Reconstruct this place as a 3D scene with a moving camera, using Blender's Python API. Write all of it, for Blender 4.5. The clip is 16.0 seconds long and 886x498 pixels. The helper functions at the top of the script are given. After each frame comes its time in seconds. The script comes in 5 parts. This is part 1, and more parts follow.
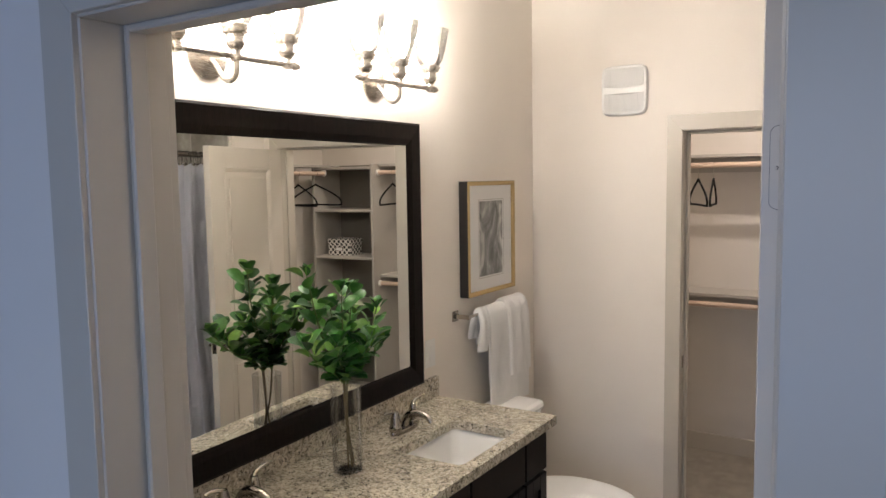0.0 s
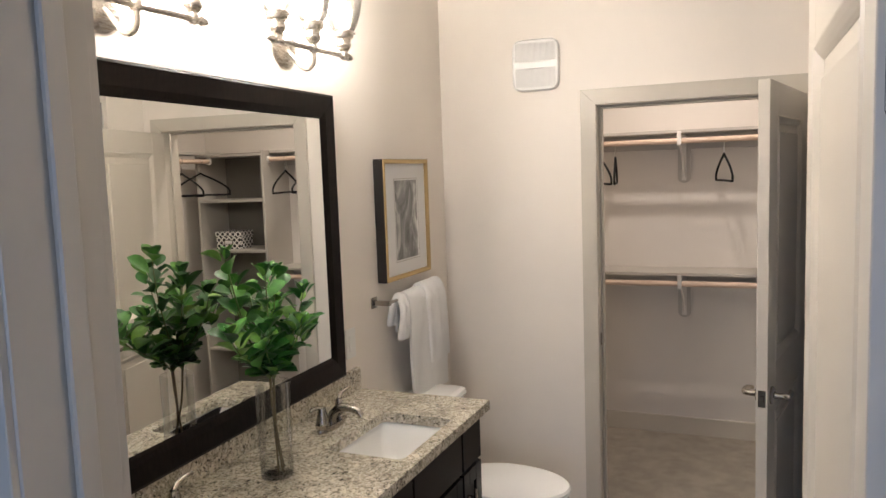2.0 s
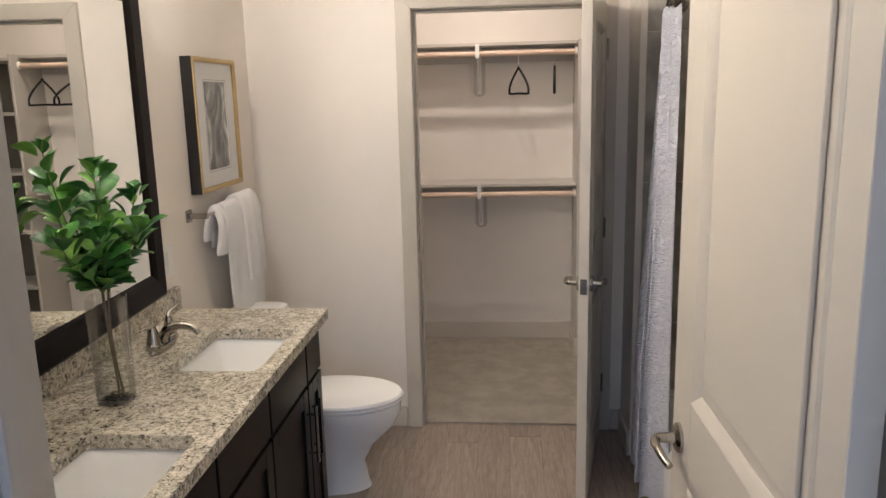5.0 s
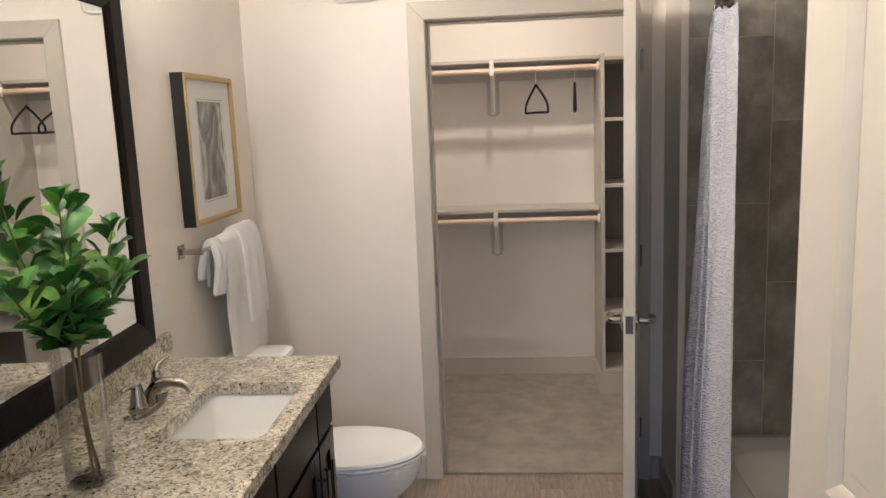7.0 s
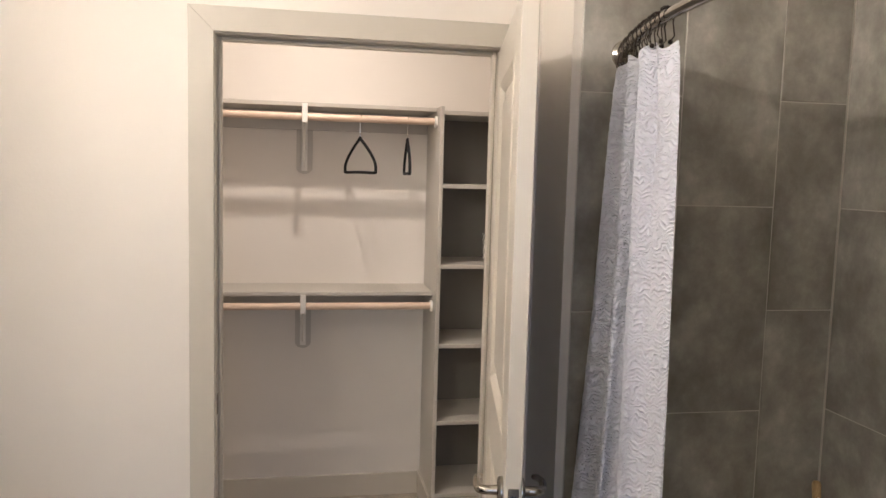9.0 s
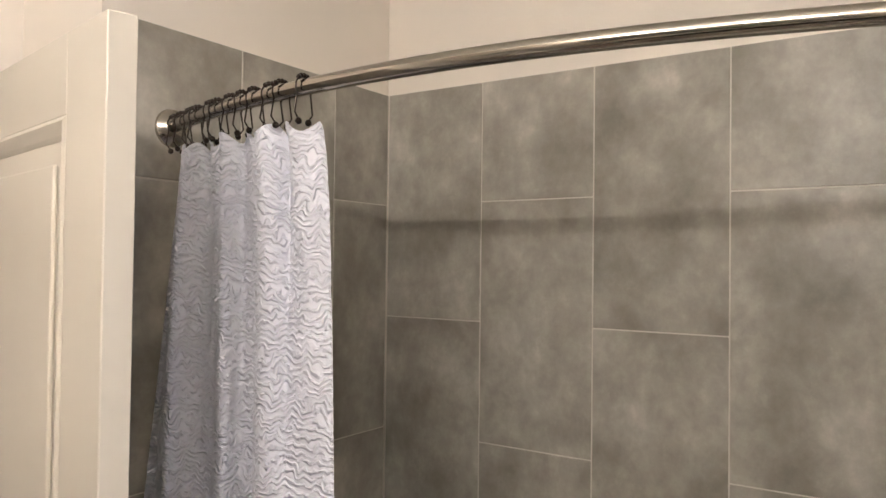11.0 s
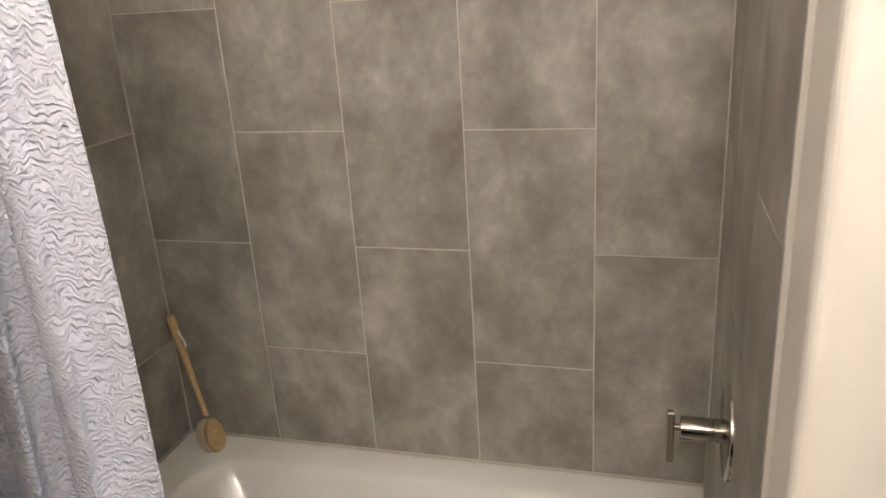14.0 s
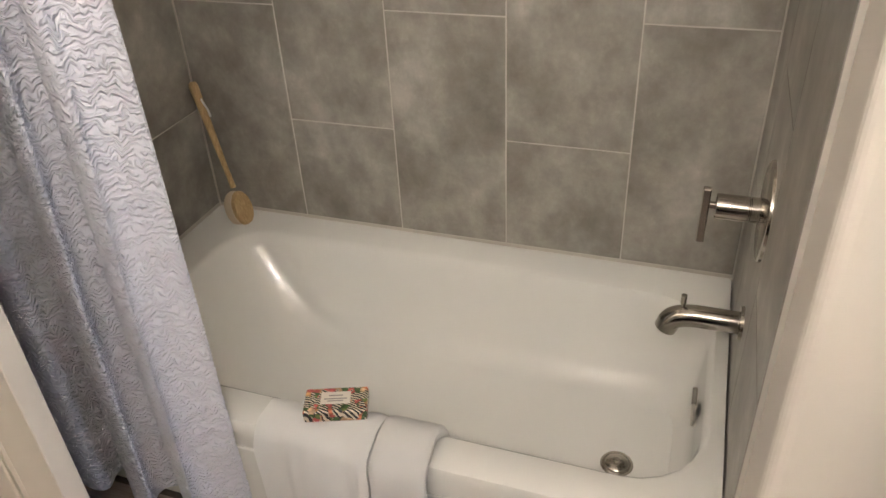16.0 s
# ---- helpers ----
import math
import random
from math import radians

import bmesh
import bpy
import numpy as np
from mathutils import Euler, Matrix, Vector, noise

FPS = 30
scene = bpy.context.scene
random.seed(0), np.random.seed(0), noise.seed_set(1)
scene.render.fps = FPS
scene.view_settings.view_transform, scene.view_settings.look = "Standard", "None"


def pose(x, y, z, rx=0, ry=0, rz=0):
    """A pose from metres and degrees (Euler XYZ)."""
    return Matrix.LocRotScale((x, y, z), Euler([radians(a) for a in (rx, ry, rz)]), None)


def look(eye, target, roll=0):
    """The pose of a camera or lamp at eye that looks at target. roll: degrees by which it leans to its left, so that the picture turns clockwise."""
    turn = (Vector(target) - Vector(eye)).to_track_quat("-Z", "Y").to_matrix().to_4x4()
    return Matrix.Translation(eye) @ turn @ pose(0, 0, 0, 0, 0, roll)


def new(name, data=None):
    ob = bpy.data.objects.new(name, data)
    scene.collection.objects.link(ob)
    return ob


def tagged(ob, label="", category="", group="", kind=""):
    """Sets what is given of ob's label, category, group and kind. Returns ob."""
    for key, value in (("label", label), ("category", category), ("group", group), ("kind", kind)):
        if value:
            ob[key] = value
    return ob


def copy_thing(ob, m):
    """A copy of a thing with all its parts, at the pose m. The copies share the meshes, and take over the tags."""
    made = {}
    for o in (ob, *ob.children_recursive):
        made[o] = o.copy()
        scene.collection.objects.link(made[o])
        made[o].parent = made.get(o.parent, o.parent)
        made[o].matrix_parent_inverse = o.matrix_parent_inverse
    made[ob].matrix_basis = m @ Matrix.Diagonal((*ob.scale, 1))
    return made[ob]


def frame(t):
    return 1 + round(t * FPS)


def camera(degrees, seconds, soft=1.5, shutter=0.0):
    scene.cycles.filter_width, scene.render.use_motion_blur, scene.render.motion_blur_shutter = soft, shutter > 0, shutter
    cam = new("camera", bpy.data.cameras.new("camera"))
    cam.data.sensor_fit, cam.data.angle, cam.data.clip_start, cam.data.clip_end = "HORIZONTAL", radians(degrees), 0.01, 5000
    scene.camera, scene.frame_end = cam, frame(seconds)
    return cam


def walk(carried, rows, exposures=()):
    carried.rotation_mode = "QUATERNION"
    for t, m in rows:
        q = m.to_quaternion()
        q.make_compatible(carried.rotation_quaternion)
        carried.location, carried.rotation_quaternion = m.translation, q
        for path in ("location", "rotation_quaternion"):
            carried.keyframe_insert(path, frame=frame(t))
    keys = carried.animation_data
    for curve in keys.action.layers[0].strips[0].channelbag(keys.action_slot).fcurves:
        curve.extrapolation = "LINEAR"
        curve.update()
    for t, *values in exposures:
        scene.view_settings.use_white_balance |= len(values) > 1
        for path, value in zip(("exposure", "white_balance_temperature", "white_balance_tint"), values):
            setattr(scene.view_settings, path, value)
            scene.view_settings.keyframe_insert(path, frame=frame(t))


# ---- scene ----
cam = camera(60.9, 16.0)
PATH = [
    (0, (1.752, -3.619, 1.823), (0.677, -1.943, 1.639), -0.9),
    (0.5, (1.702, -3.623, 1.816), (0.688, -1.909, 1.627), -1.1),
    (1, (1.624, -3.61, 1.809), (0.701, -1.846, 1.616), -1.2),
    (1.5, (1.556, -3.598, 1.781), (0.707, -1.798, 1.584), -1.7),
    (2, (1.507, -3.546, 1.751), (0.721, -1.718, 1.547), -2.0),
    (2.5, (1.446, -3.426, 1.754), (0.721, -1.571, 1.565), -1.8),
    (3, (1.381, -3.333, 1.749), (0.788, -1.431, 1.582), -1.4),
    (3.5, (1.253, -3.368, 1.733), (0.9, -1.407, 1.55), -2.2),
    (4, (1.165, -3.436, 1.721), (0.97, -1.462, 1.465), -2.3),
    (4.5, (1.21, -3.509, 1.693), (1.047, -1.551, 1.319), -2.0),
    (4.7, (1.222, -3.555, 1.668), (1.06, -1.602, 1.268), -1.6),
    (6.8, (1.146, -3.344, 1.608), (0.917, -1.392, 1.237), -1.9),
    (7, (1.106, -3.233, 1.615), (0.934, -1.268, 1.282), -2.3),
    (7.5, (1.087, -2.993, 1.609), (1.125, -1.018, 1.298), -2.1),
    (8, (1.107, -2.769, 1.622), (1.286, -0.796, 1.348), -0.7),
    (8.2, (1.099, -2.69, 1.627), (1.324, -0.716, 1.395), -0.1),
    (10.3, (0.932, -1.708, 1.663), (2.018, -0.030, 1.573), 1.4),
    (10.4, (0.926, -1.675, 1.679), (2.126, -0.079, 1.604), 0.9),
    (10.5, (0.936, -1.646, 1.691), (2.242, -0.136, 1.626), 0.9),
    (11, (0.960, -1.610, 1.718), (2.603, -0.502, 1.757), 0.7),
    (11.5, (0.918, -1.655, 1.755), (2.714, -0.819, 1.855), 1.0),
    (12, (0.890, -1.690, 1.755), (2.769, -1.024, 1.799), -0.4),
    (12.5, (0.860, -1.660, 1.757), (2.770, -1.081, 1.629), -2.2),
    (13, (0.870, -1.662, 1.698), (2.754, -1.077, 1.368), -3.4),
    (13.5, (0.885, -1.658, 1.641), (2.733, -1.098, 1.116), -4.0),
    (14, (0.882, -1.658, 1.595), (2.694, -1.132, 0.932), -3.6),
    (14.5, (0.888, -1.660, 1.549), (2.639, -1.143, 0.730), -3.7),
    (15, (0.894, -1.661, 1.524), (2.584, -1.146, 0.586), -3.8),
    (15.5, (0.911, -1.670, 1.489), (2.536, -1.134, 0.455), -3.9),
    (15.8, (0.918, -1.672, 1.476), (2.514, -1.128, 0.372), -3.4),
    (16, (0.922, -1.674, 1.468), (2.489, -1.085, 0.374), -3.1),
]
walk(cam, [(t, look(eye, target, roll)) for t, eye, target, roll in PATH],
     [(0, 0.0), (1.5, 0.08), (4.7, 0.12), (7.0, 0.22), (8.2, 0.25), (10.3, 0.42), (11.0, 0.34), (12.0, 0.24), (14.0, 0.66), (16.0, 0.74)])

# ---- world and lights ----
W = bpy.data.worlds.new("sky")
scene.world = W
W.use_nodes = True
sky = W.node_tree.nodes.new("ShaderNodeTexSky")
sky.sky_type, sky.sun_disc, sky.sun_elevation, sky.sun_rotation = "NISHITA", False, radians(35), radians(200)
W.node_tree.links.new(sky.outputs[0], W.node_tree.nodes["Background"].inputs[0])
W.node_tree.nodes["Background"].inputs[1].default_value = 0.1

BULB_STRENGTH = 315.0
CLOSET_LIGHT = 1250.0
DAY_LIGHT = 23.0
ROOM_TOP = 2.75


def lamp_area(name, m, sx, sy, watts, color):
    d = bpy.data.lights.new(name, "AREA")
    d.shape, d.size, d.size_y, d.energy, d.color = "RECTANGLE", sx, sy, watts, color
    ob = new(name, d)
    ob.matrix_world = m
    return ob


lamp_area("window_daylight", look((1.4, -5.33, 1.5), (1.4, 0, 1.45)), 2.3, 1.5, DAY_LIGHT, (0.37, 0.55, 1.0))


# ---- materials ----
def material(name, color, rough=0.5, metal=0.0, spec=0.5):
    m = bpy.data.materials.new(name)
    m.use_nodes = True
    b = m.node_tree.nodes["Principled BSDF"]
    b.inputs["Base Color"].default_value = (*color, 1)
    b.inputs["Roughness"].default_value = rough
    b.inputs["Metallic"].default_value = metal
    b.inputs["Specular IOR Level"].default_value = spec
    return m


def node(m, kind, **values):
    n = m.node_tree.nodes.new(kind)
    for key, value in values.items():
        key = key.replace("_", " ")
        hit = [i for i in n.inputs if i.name.lower() == key.lower()]
        if hit:
            hit[0].default_value = value
    return n


def link(m, a, b):
    m.node_tree.links.new(a, b)


def bsdf(m):
    return m.node_tree.nodes["Principled BSDF"]


def coords(m, scale=(1, 1, 1), turn=(0, 0, 0), space="Object"):
    tc = m.node_tree.nodes.new("ShaderNodeTexCoord")
    mp = m.node_tree.nodes.new("ShaderNodeMapping")
    mp.inputs["Scale"].default_value = scale
    mp.inputs["Rotation"].default_value = turn
    link(m, tc.outputs[space], mp.inputs[0])
    return mp.outputs[0]


def noise_fac(m, vec, scale, detail=4, rough=0.55, distortion=0.0):
    n = node(m, "ShaderNodeTexNoise", Scale=scale, Detail=detail, Roughness=rough, Distortion=distortion)
    link(m, vec, n.inputs["Vector"])
    return n.outputs["Fac"]


def ramp(m, fac, stops):
    r = m.node_tree.nodes.new("ShaderNodeValToRGB")
    while len(r.color_ramp.elements) < len(stops):
        r.color_ramp.elements.new(0.5)
    for e, (p, c) in zip(r.color_ramp.elements, stops):
        e.position, e.color = p, (*c, 1)
    link(m, fac, r.inputs[0])
    return r.outputs[0]


def mix(m, fac, a, b, mode="MIX"):
    n = m.node_tree.nodes.new("ShaderNodeMix")
    n.data_type, n.blend_type = "RGBA", mode
    for sock, v in ((n.inputs[0], fac), (n.inputs[6], a), (n.inputs[7], b)):
        if isinstance(v, (int, float)):
            sock.default_value = v
        elif isinstance(v, tuple):
            sock.default_value = (*v, 1)
        else:
            link(m, v, sock)
    return n.outputs[2]


def paint(m, color):
    link(m, color, bsdf(m).inputs["Base Color"])


def relief(m, height, strength=0.2, distance=0.002):
    b = node(m, "ShaderNodeBump", Strength=strength, Distance=distance)
    link(m, height, b.inputs["Height"])
    link(m, b.outputs[0], bsdf(m).inputs["Normal"])


def rough_from(m, fac, low, high):
    n = m.node_tree.nodes.new("ShaderNodeMapRange")
    n.inputs[3].default_value, n.inputs[4].default_value = low, high
    link(m, fac, n.inputs[0])
    link(m, n.outputs[0], bsdf(m).inputs["Roughness"])


def scaled(c, k):
    return tuple(v * k for v in c)


def painted(name, color, rough=0.55, grain=260, bump=0.08):
    m = material(name, color, rough)
    v = coords(m)
    big = noise_fac(m, v, 1.3, 3)
    paint(m, ramp(m, big, [(0.3, scaled(color, 0.95)), (0.7, scaled(color, 1.03))]))
    relief(m, noise_fac(m, v, grain, 2), bump, 0.0015)
    return m


M_WALL = painted("wall_paint", (0.82, 0.76, 0.685), 0.55, 95, 0.28)
M_CLOSET = painted("closet_paint", (0.76, 0.715, 0.655), 0.65, 180, 0.12)
M_HALL = painted("hall_paint", (0.78, 0.74, 0.69), 0.6, 180, 0.12)
M_CEIL = painted("ceiling_paint", (0.87, 0.85, 0.81), 0.8, 120, 0.2)
M_TRIM = painted("trim_paint", (0.55, 0.505, 0.43), 0.28, 90, 0.04)
M_DOOR = painted("door_paint", (0.66, 0.61, 0.53), 0.34, 90, 0.05)
M_TOWER_BACK = painted("dark_tower_back", (0.19, 0.175, 0.15), 0.5, 90, 0.05)
M_SHELF = painted("shelf_paint", (0.50, 0.47, 0.42), 0.45, 90, 0.05)
M_PLASTIC = material("white_plastic", (0.80, 0.79, 0.76), 0.35)
M_BLACK = material("black_velvet", (0.012, 0.012, 0.012), 0.85, 0, 0.2)
M_DARKVOID = material("dark_metal", (0.03, 0.028, 0.025), 0.5, 0.6)
M_WHITE_METAL = material("white_metal", (0.78, 0.75, 0.70), 0.4)
M_PORCELAIN = material("porcelain", (0.93, 0.93, 0.91), 0.08)
M_ENAMEL = material("enamel", (0.84, 0.83, 0.79), 0.045, 0, 0.8)
relief(M_ENAMEL, noise_fac(M_ENAMEL, coords(M_ENAMEL), 9, 2), 0.035, 0.002)


def nickel_material(name, color, rough):
    m = material(name, color, rough, 1.0)
    v = coords(m, (1, 1, 40))
    rough_from(m, noise_fac(m, v, 40, 2), rough * 0.8, rough * 1.3)
    return m


M_NICKEL = nickel_material("brushed_nickel", (0.41, 0.378, 0.332), 0.15)
M_SATIN = nickel_material("satin_nickel", (0.60, 0.56, 0.50), 0.26)
M_CHROME = nickel_material("polished_steel", (0.70, 0.68, 0.65), 0.12)
M_BRONZE = nickel_material("dark_bronze", (0.055, 0.045, 0.038), 0.28)

M_MIRROR = material("mirror_glass", (0.80, 0.81, 0.79), 0.0, 1.0)


def clear_glass(name, tint, gloss=1.0):
    m = bpy.data.materials.new(name)
    m.use_nodes = True
    t = m.node_tree
    t.nodes.remove(t.nodes["Principled BSDF"])
    tr = t.nodes.new("ShaderNodeBsdfTransparent")
    tr.inputs[0].default_value = (*tint, 1)
    gl = t.nodes.new("ShaderNodeBsdfGlossy")
    gl.inputs["Roughness"].default_value = 0.02
    fr = t.nodes.new("ShaderNodeFresnel")
    fr.inputs[0].default_value = 1.45
    mu = t.nodes.new("ShaderNodeMath")
    mu.operation = "MULTIPLY"
    mu.inputs[1].default_value = gloss
    mx = t.nodes.new("ShaderNodeMixShader")
    link(m, fr.outputs[0], mu.inputs[0])
    link(m, mu.outputs[0], mx.inputs[0])
    link(m, tr.outputs[0], mx.inputs[1])
    link(m, gl.outputs[0], mx.inputs[2])
    link(m, mx.outputs[0], t.nodes["Material Output"].inputs[0])
    return m


M_VASE = clear_glass("vase_glass", (0.985, 0.988, 0.985), 0.35)
M_WATER = clear_glass("water", (0.995, 1.0, 0.995), 0.1)
M_SHADE = clear_glass("lamp_glass", (0.97, 0.97, 0.96), 0.7)
M_WINDOW = clear_glass("window_glass", (0.95, 0.97, 0.98), 0.8)


def glowing(name, color, strength):
    m = material(name, (0.9, 0.9, 0.9), 0.4)
    bsdf(m).inputs["Emission Color"].default_value = (*color, 1)
    bsdf(m).inputs["Emission Strength"].default_value = strength
    return m


M_BULB = glowing("lit_bulb", (1.0, 0.925, 0.88), BULB_STRENGTH)
M_CLOSET_GLOW = glowing("lit_diffuser", (1.0, 0.87, 0.79), CLOSET_LIGHT)

# granite: warm buff ground with grey-brown drifts, pale quartz and dark flecks
M_GRANITE = material("granite", (0.5, 0.45, 0.37), 0.16)
v = coords(M_GRANITE)
g1 = ramp(M_GRANITE, noise_fac(M_GRANITE, v, 58, 6, 0.78, 0.9), [(0.34, (0.16, 0.14, 0.115)), (0.43, (0.43, 0.395, 0.325)), (0.52, (0.69, 0.645, 0.55)), (0.66, (0.90, 0.86, 0.77))])
g2 = ramp(M_GRANITE, noise_fac(M_GRANITE, v, 11, 4, 0.6, 0.8), [(0.36, (0.70, 0.68, 0.64)), (0.62, (1.0, 0.98, 0.93))])
g3 = ramp(M_GRANITE, noise_fac(M_GRANITE, v, 105, 4, 0.65, 0.7), [(0.575, (0, 0, 0)), (0.61, (1, 1, 1))])
g4 = ramp(M_GRANITE, noise_fac(M_GRANITE, coords(M_GRANITE, (1, 1, 1), (0.4, 0.7, 0.2)), 130, 3, 0.6), [(0.62, (0, 0, 0)), (0.66, (1, 1, 1))])
ground = mix(M_GRANITE, g4, mix(M_GRANITE, 1.0, g1, g2, "MULTIPLY"), (0.86, 0.83, 0.76))
paint(M_GRANITE, mix(M_GRANITE, g3, ground, (0.035, 0.03, 0.027)))
rough_from(M_GRANITE, noise_fac(M_GRANITE, v, 60, 2), 0.10, 0.22)

# concrete-look porcelain tile
M_TILE = material("grey_tile", (0.2, 0.19, 0.17), 0.4)
info = M_TILE.node_tree.nodes.new("ShaderNodeObjectInfo")
add = M_TILE.node_tree.nodes.new("ShaderNodeVectorMath")
add.operation = "ADD"
comb = M_TILE.node_tree.nodes.new("ShaderNodeCombineXYZ")
mul = M_TILE.node_tree.nodes.new("ShaderNodeMath")
mul.operation, mul.inputs[1].default_value = "MULTIPLY", 37.0
link(M_TILE, info.outputs["Random"], mul.inputs[0])
for k in range(3):
    link(M_TILE, mul.outputs[0], comb.inputs[k])
link(M_TILE, coords(M_TILE, (1, 1, 0.9)), add.inputs[0])
link(M_TILE, comb.outputs[0], add.inputs[1])
cloud = noise_fac(M_TILE, add.outputs[0], 5.6, 8, 0.60, 0.05)
base = ramp(M_TILE, cloud, [(0.31, (0.205, 0.189, 0.164)), (0.45, (0.285, 0.265, 0.233)), (0.57, (0.375, 0.352, 0.315)), (0.70, (0.51, 0.483, 0.438))])
streak = ramp(M_TILE, noise_fac(M_TILE, add.outputs[0], 24, 6, 0.7, 0.1), [(0.34, (0.91, 0.915, 0.91)), (0.55, (1.0, 1.0, 0.99)), (0.72, (1.14, 1.14, 1.13))])
paint(M_TILE, mix(M_TILE, 1.0, base, streak, "MULTIPLY"))
rough_from(M_TILE, cloud, 0.30, 0.46)
relief(M_TILE, noise_fac(M_TILE, add.outputs[0], 40, 4), 0.06, 0.001)
M_GROUT = painted("grout", (0.60, 0.565, 0.51), 0.85, 300, 0.3)

# vinyl plank floor
M_PLANK = material("plank", (0.3, 0.24, 0.2), 0.4)
info = M_PLANK.node_tree.nodes.new("ShaderNodeObjectInfo")
v = coords(M_PLANK, (14, 1.2, 1))
grain = noise_fac(M_PLANK, v, 5, 6, 0.65, 1.0)
c1 = ramp(M_PLANK, grain, [(0.3, (0.20, 0.155, 0.125)), (0.55, (0.33, 0.27, 0.225)), (0.75, (0.42, 0.355, 0.305))])
c2 = ramp(M_PLANK, info.outputs["Random"], [(0, (0.8, 0.8, 0.8)), (1, (1.1, 1.08, 1.06))])
paint(M_PLANK, mix(M_PLANK, 1.0, c1, c2, "MULTIPLY"))
rough_from(M_PLANK, grain, 0.32, 0.5)
relief(M_PLANK, grain, 0.1, 0.001)
M_PLANK_BED = material("floor_underlay", (0.10, 0.08, 0.065), 0.9)

# carpet
M_CARPET = material("carpet", (0.4, 0.36, 0.3), 0.95, 0, 0.1)
v = coords(M_CARPET)
k1 = noise_fac(M_CARPET, v, 420, 3, 0.8)
k2 = noise_fac(M_CARPET, v, 8, 5, 0.65)
paint(M_CARPET, mix(M_CARPET, 1.0, ramp(M_CARPET, k1, [(0.3, (0.30, 0.265, 0.215)), (0.7, (0.56, 0.51, 0.435))]), ramp(M_CARPET, k2, [(0.38, (0.86, 0.86, 0.86)), (0.62, (1.06, 1.06, 1.06))]), "MULTIPLY"))
relief(M_CARPET, k1, 0.9, 0.006)

# stained wood of the vanity and the mirror frame
M_ESPRESSO = material("espresso_wood", (0.01, 0.007, 0.006), 0.35, 0, 0.1)
v = coords(M_ESPRESSO, (6, 6, 0.8))
e1 = noise_fac(M_ESPRESSO, v, 18, 5, 0.6, 0.8)
paint(M_ESPRESSO, ramp(M_ESPRESSO, e1, [(0.3, (0.005, 0.0038, 0.0033)), (0.7, (0.014, 0.010, 0.008))]))
rough_from(M_ESPRESSO, e1, 0.28, 0.42)
M_RODWOOD = material("rod_wood", (0.66, 0.5, 0.38), 0.45)
v = coords(M_RODWOOD, (0.6, 12, 12))
paint(M_RODWOOD, ramp(M_RODWOOD, noise_fac(M_RODWOOD, v, 14, 4), [(0.3, (0.60, 0.44, 0.33)), (0.7, (0.74, 0.58, 0.46))]))
M_BRUSHWOOD = material("beech", (0.55, 0.38, 0.2), 0.5)
v = coords(M_BRUSHWOOD, (20, 20, 2))
paint(M_BRUSHWOOD, ramp(M_BRUSHWOOD, noise_fac(M_BRUSHWOOD, v, 12, 4), [(0.3, (0.42, 0.27, 0.12)), (0.7, (0.62, 0.44, 0.23))]))
M_BRISTLE = painted("bristles", (0.66, 0.56, 0.42), 0.9, 900, 1.0)

# fabrics
M_TOWEL = material("terry_cloth", (0.90, 0.89, 0.87), 0.95, 0, 0.15)
v = coords(M_TOWEL)
relief(M_TOWEL, noise_fac(M_TOWEL, v, 700, 3, 0.8), 0.8, 0.004)
bsdf(M_TOWEL).inputs["Sheen Weight"].default_value = 0.25
M_CURTAIN = material("curtain_cloth", (0.775, 0.782, 0.86), 0.75, 0, 0.25)
fans = node(M_CURTAIN, "ShaderNodeTexWave", Scale=27.0, Distortion=14.0, Detail=1.0, Detail_Scale=0.9, Detail_Roughness=0.5)
fans.wave_type, fans.bands_direction = "BANDS", "Z"
link(M_CURTAIN, coords(M_CURTAIN, (1.9, 1.9, 1.0)), fans.inputs["Vector"])
broken = ramp(M_CURTAIN, noise_fac(M_CURTAIN, coords(M_CURTAIN, (1, 1, 1.6)), 46, 2, 0.5), [(0.40, (0.15, 0.15, 0.15)), (0.54, (1, 1, 1))])
crease = ramp(M_CURTAIN, fans.outputs["Fac"], [(0.30, (0, 0, 0)), (0.85, (1, 1, 1))])
relief(M_CURTAIN, mix(M_CURTAIN, 1.0, crease, broken, "MULTIPLY"), 0.95, 0.0056)

# plant
M_LEAF = material("leaf", (0.04, 0.12, 0.03), 0.32)
info = M_LEAF.node_tree.nodes.new("ShaderNodeObjectInfo")
v = coords(M_LEAF)
l1 = ramp(M_LEAF, info.outputs["Random"], [(0.0, (0.020, 0.090, 0.018)), (0.5, (0.040, 0.165, 0.030)), (0.8, (0.085, 0.27, 0.045)), (1.0, (0.24, 0.46, 0.08))])
paint(M_LEAF, mix(M_LEAF, 1.0, l1, ramp(M_LEAF, noise_fac(M_LEAF, v, 60, 2), [(0.3, (0.8, 0.8, 0.8)), (0.7, (1.15, 1.15, 1.1))]), "MULTIPLY"))
M_STEM = material("stem", (0.13, 0.10, 0.05), 0.6)
M_STEM_GREEN = material("green_stem", (0.12, 0.16, 0.05), 0.5)

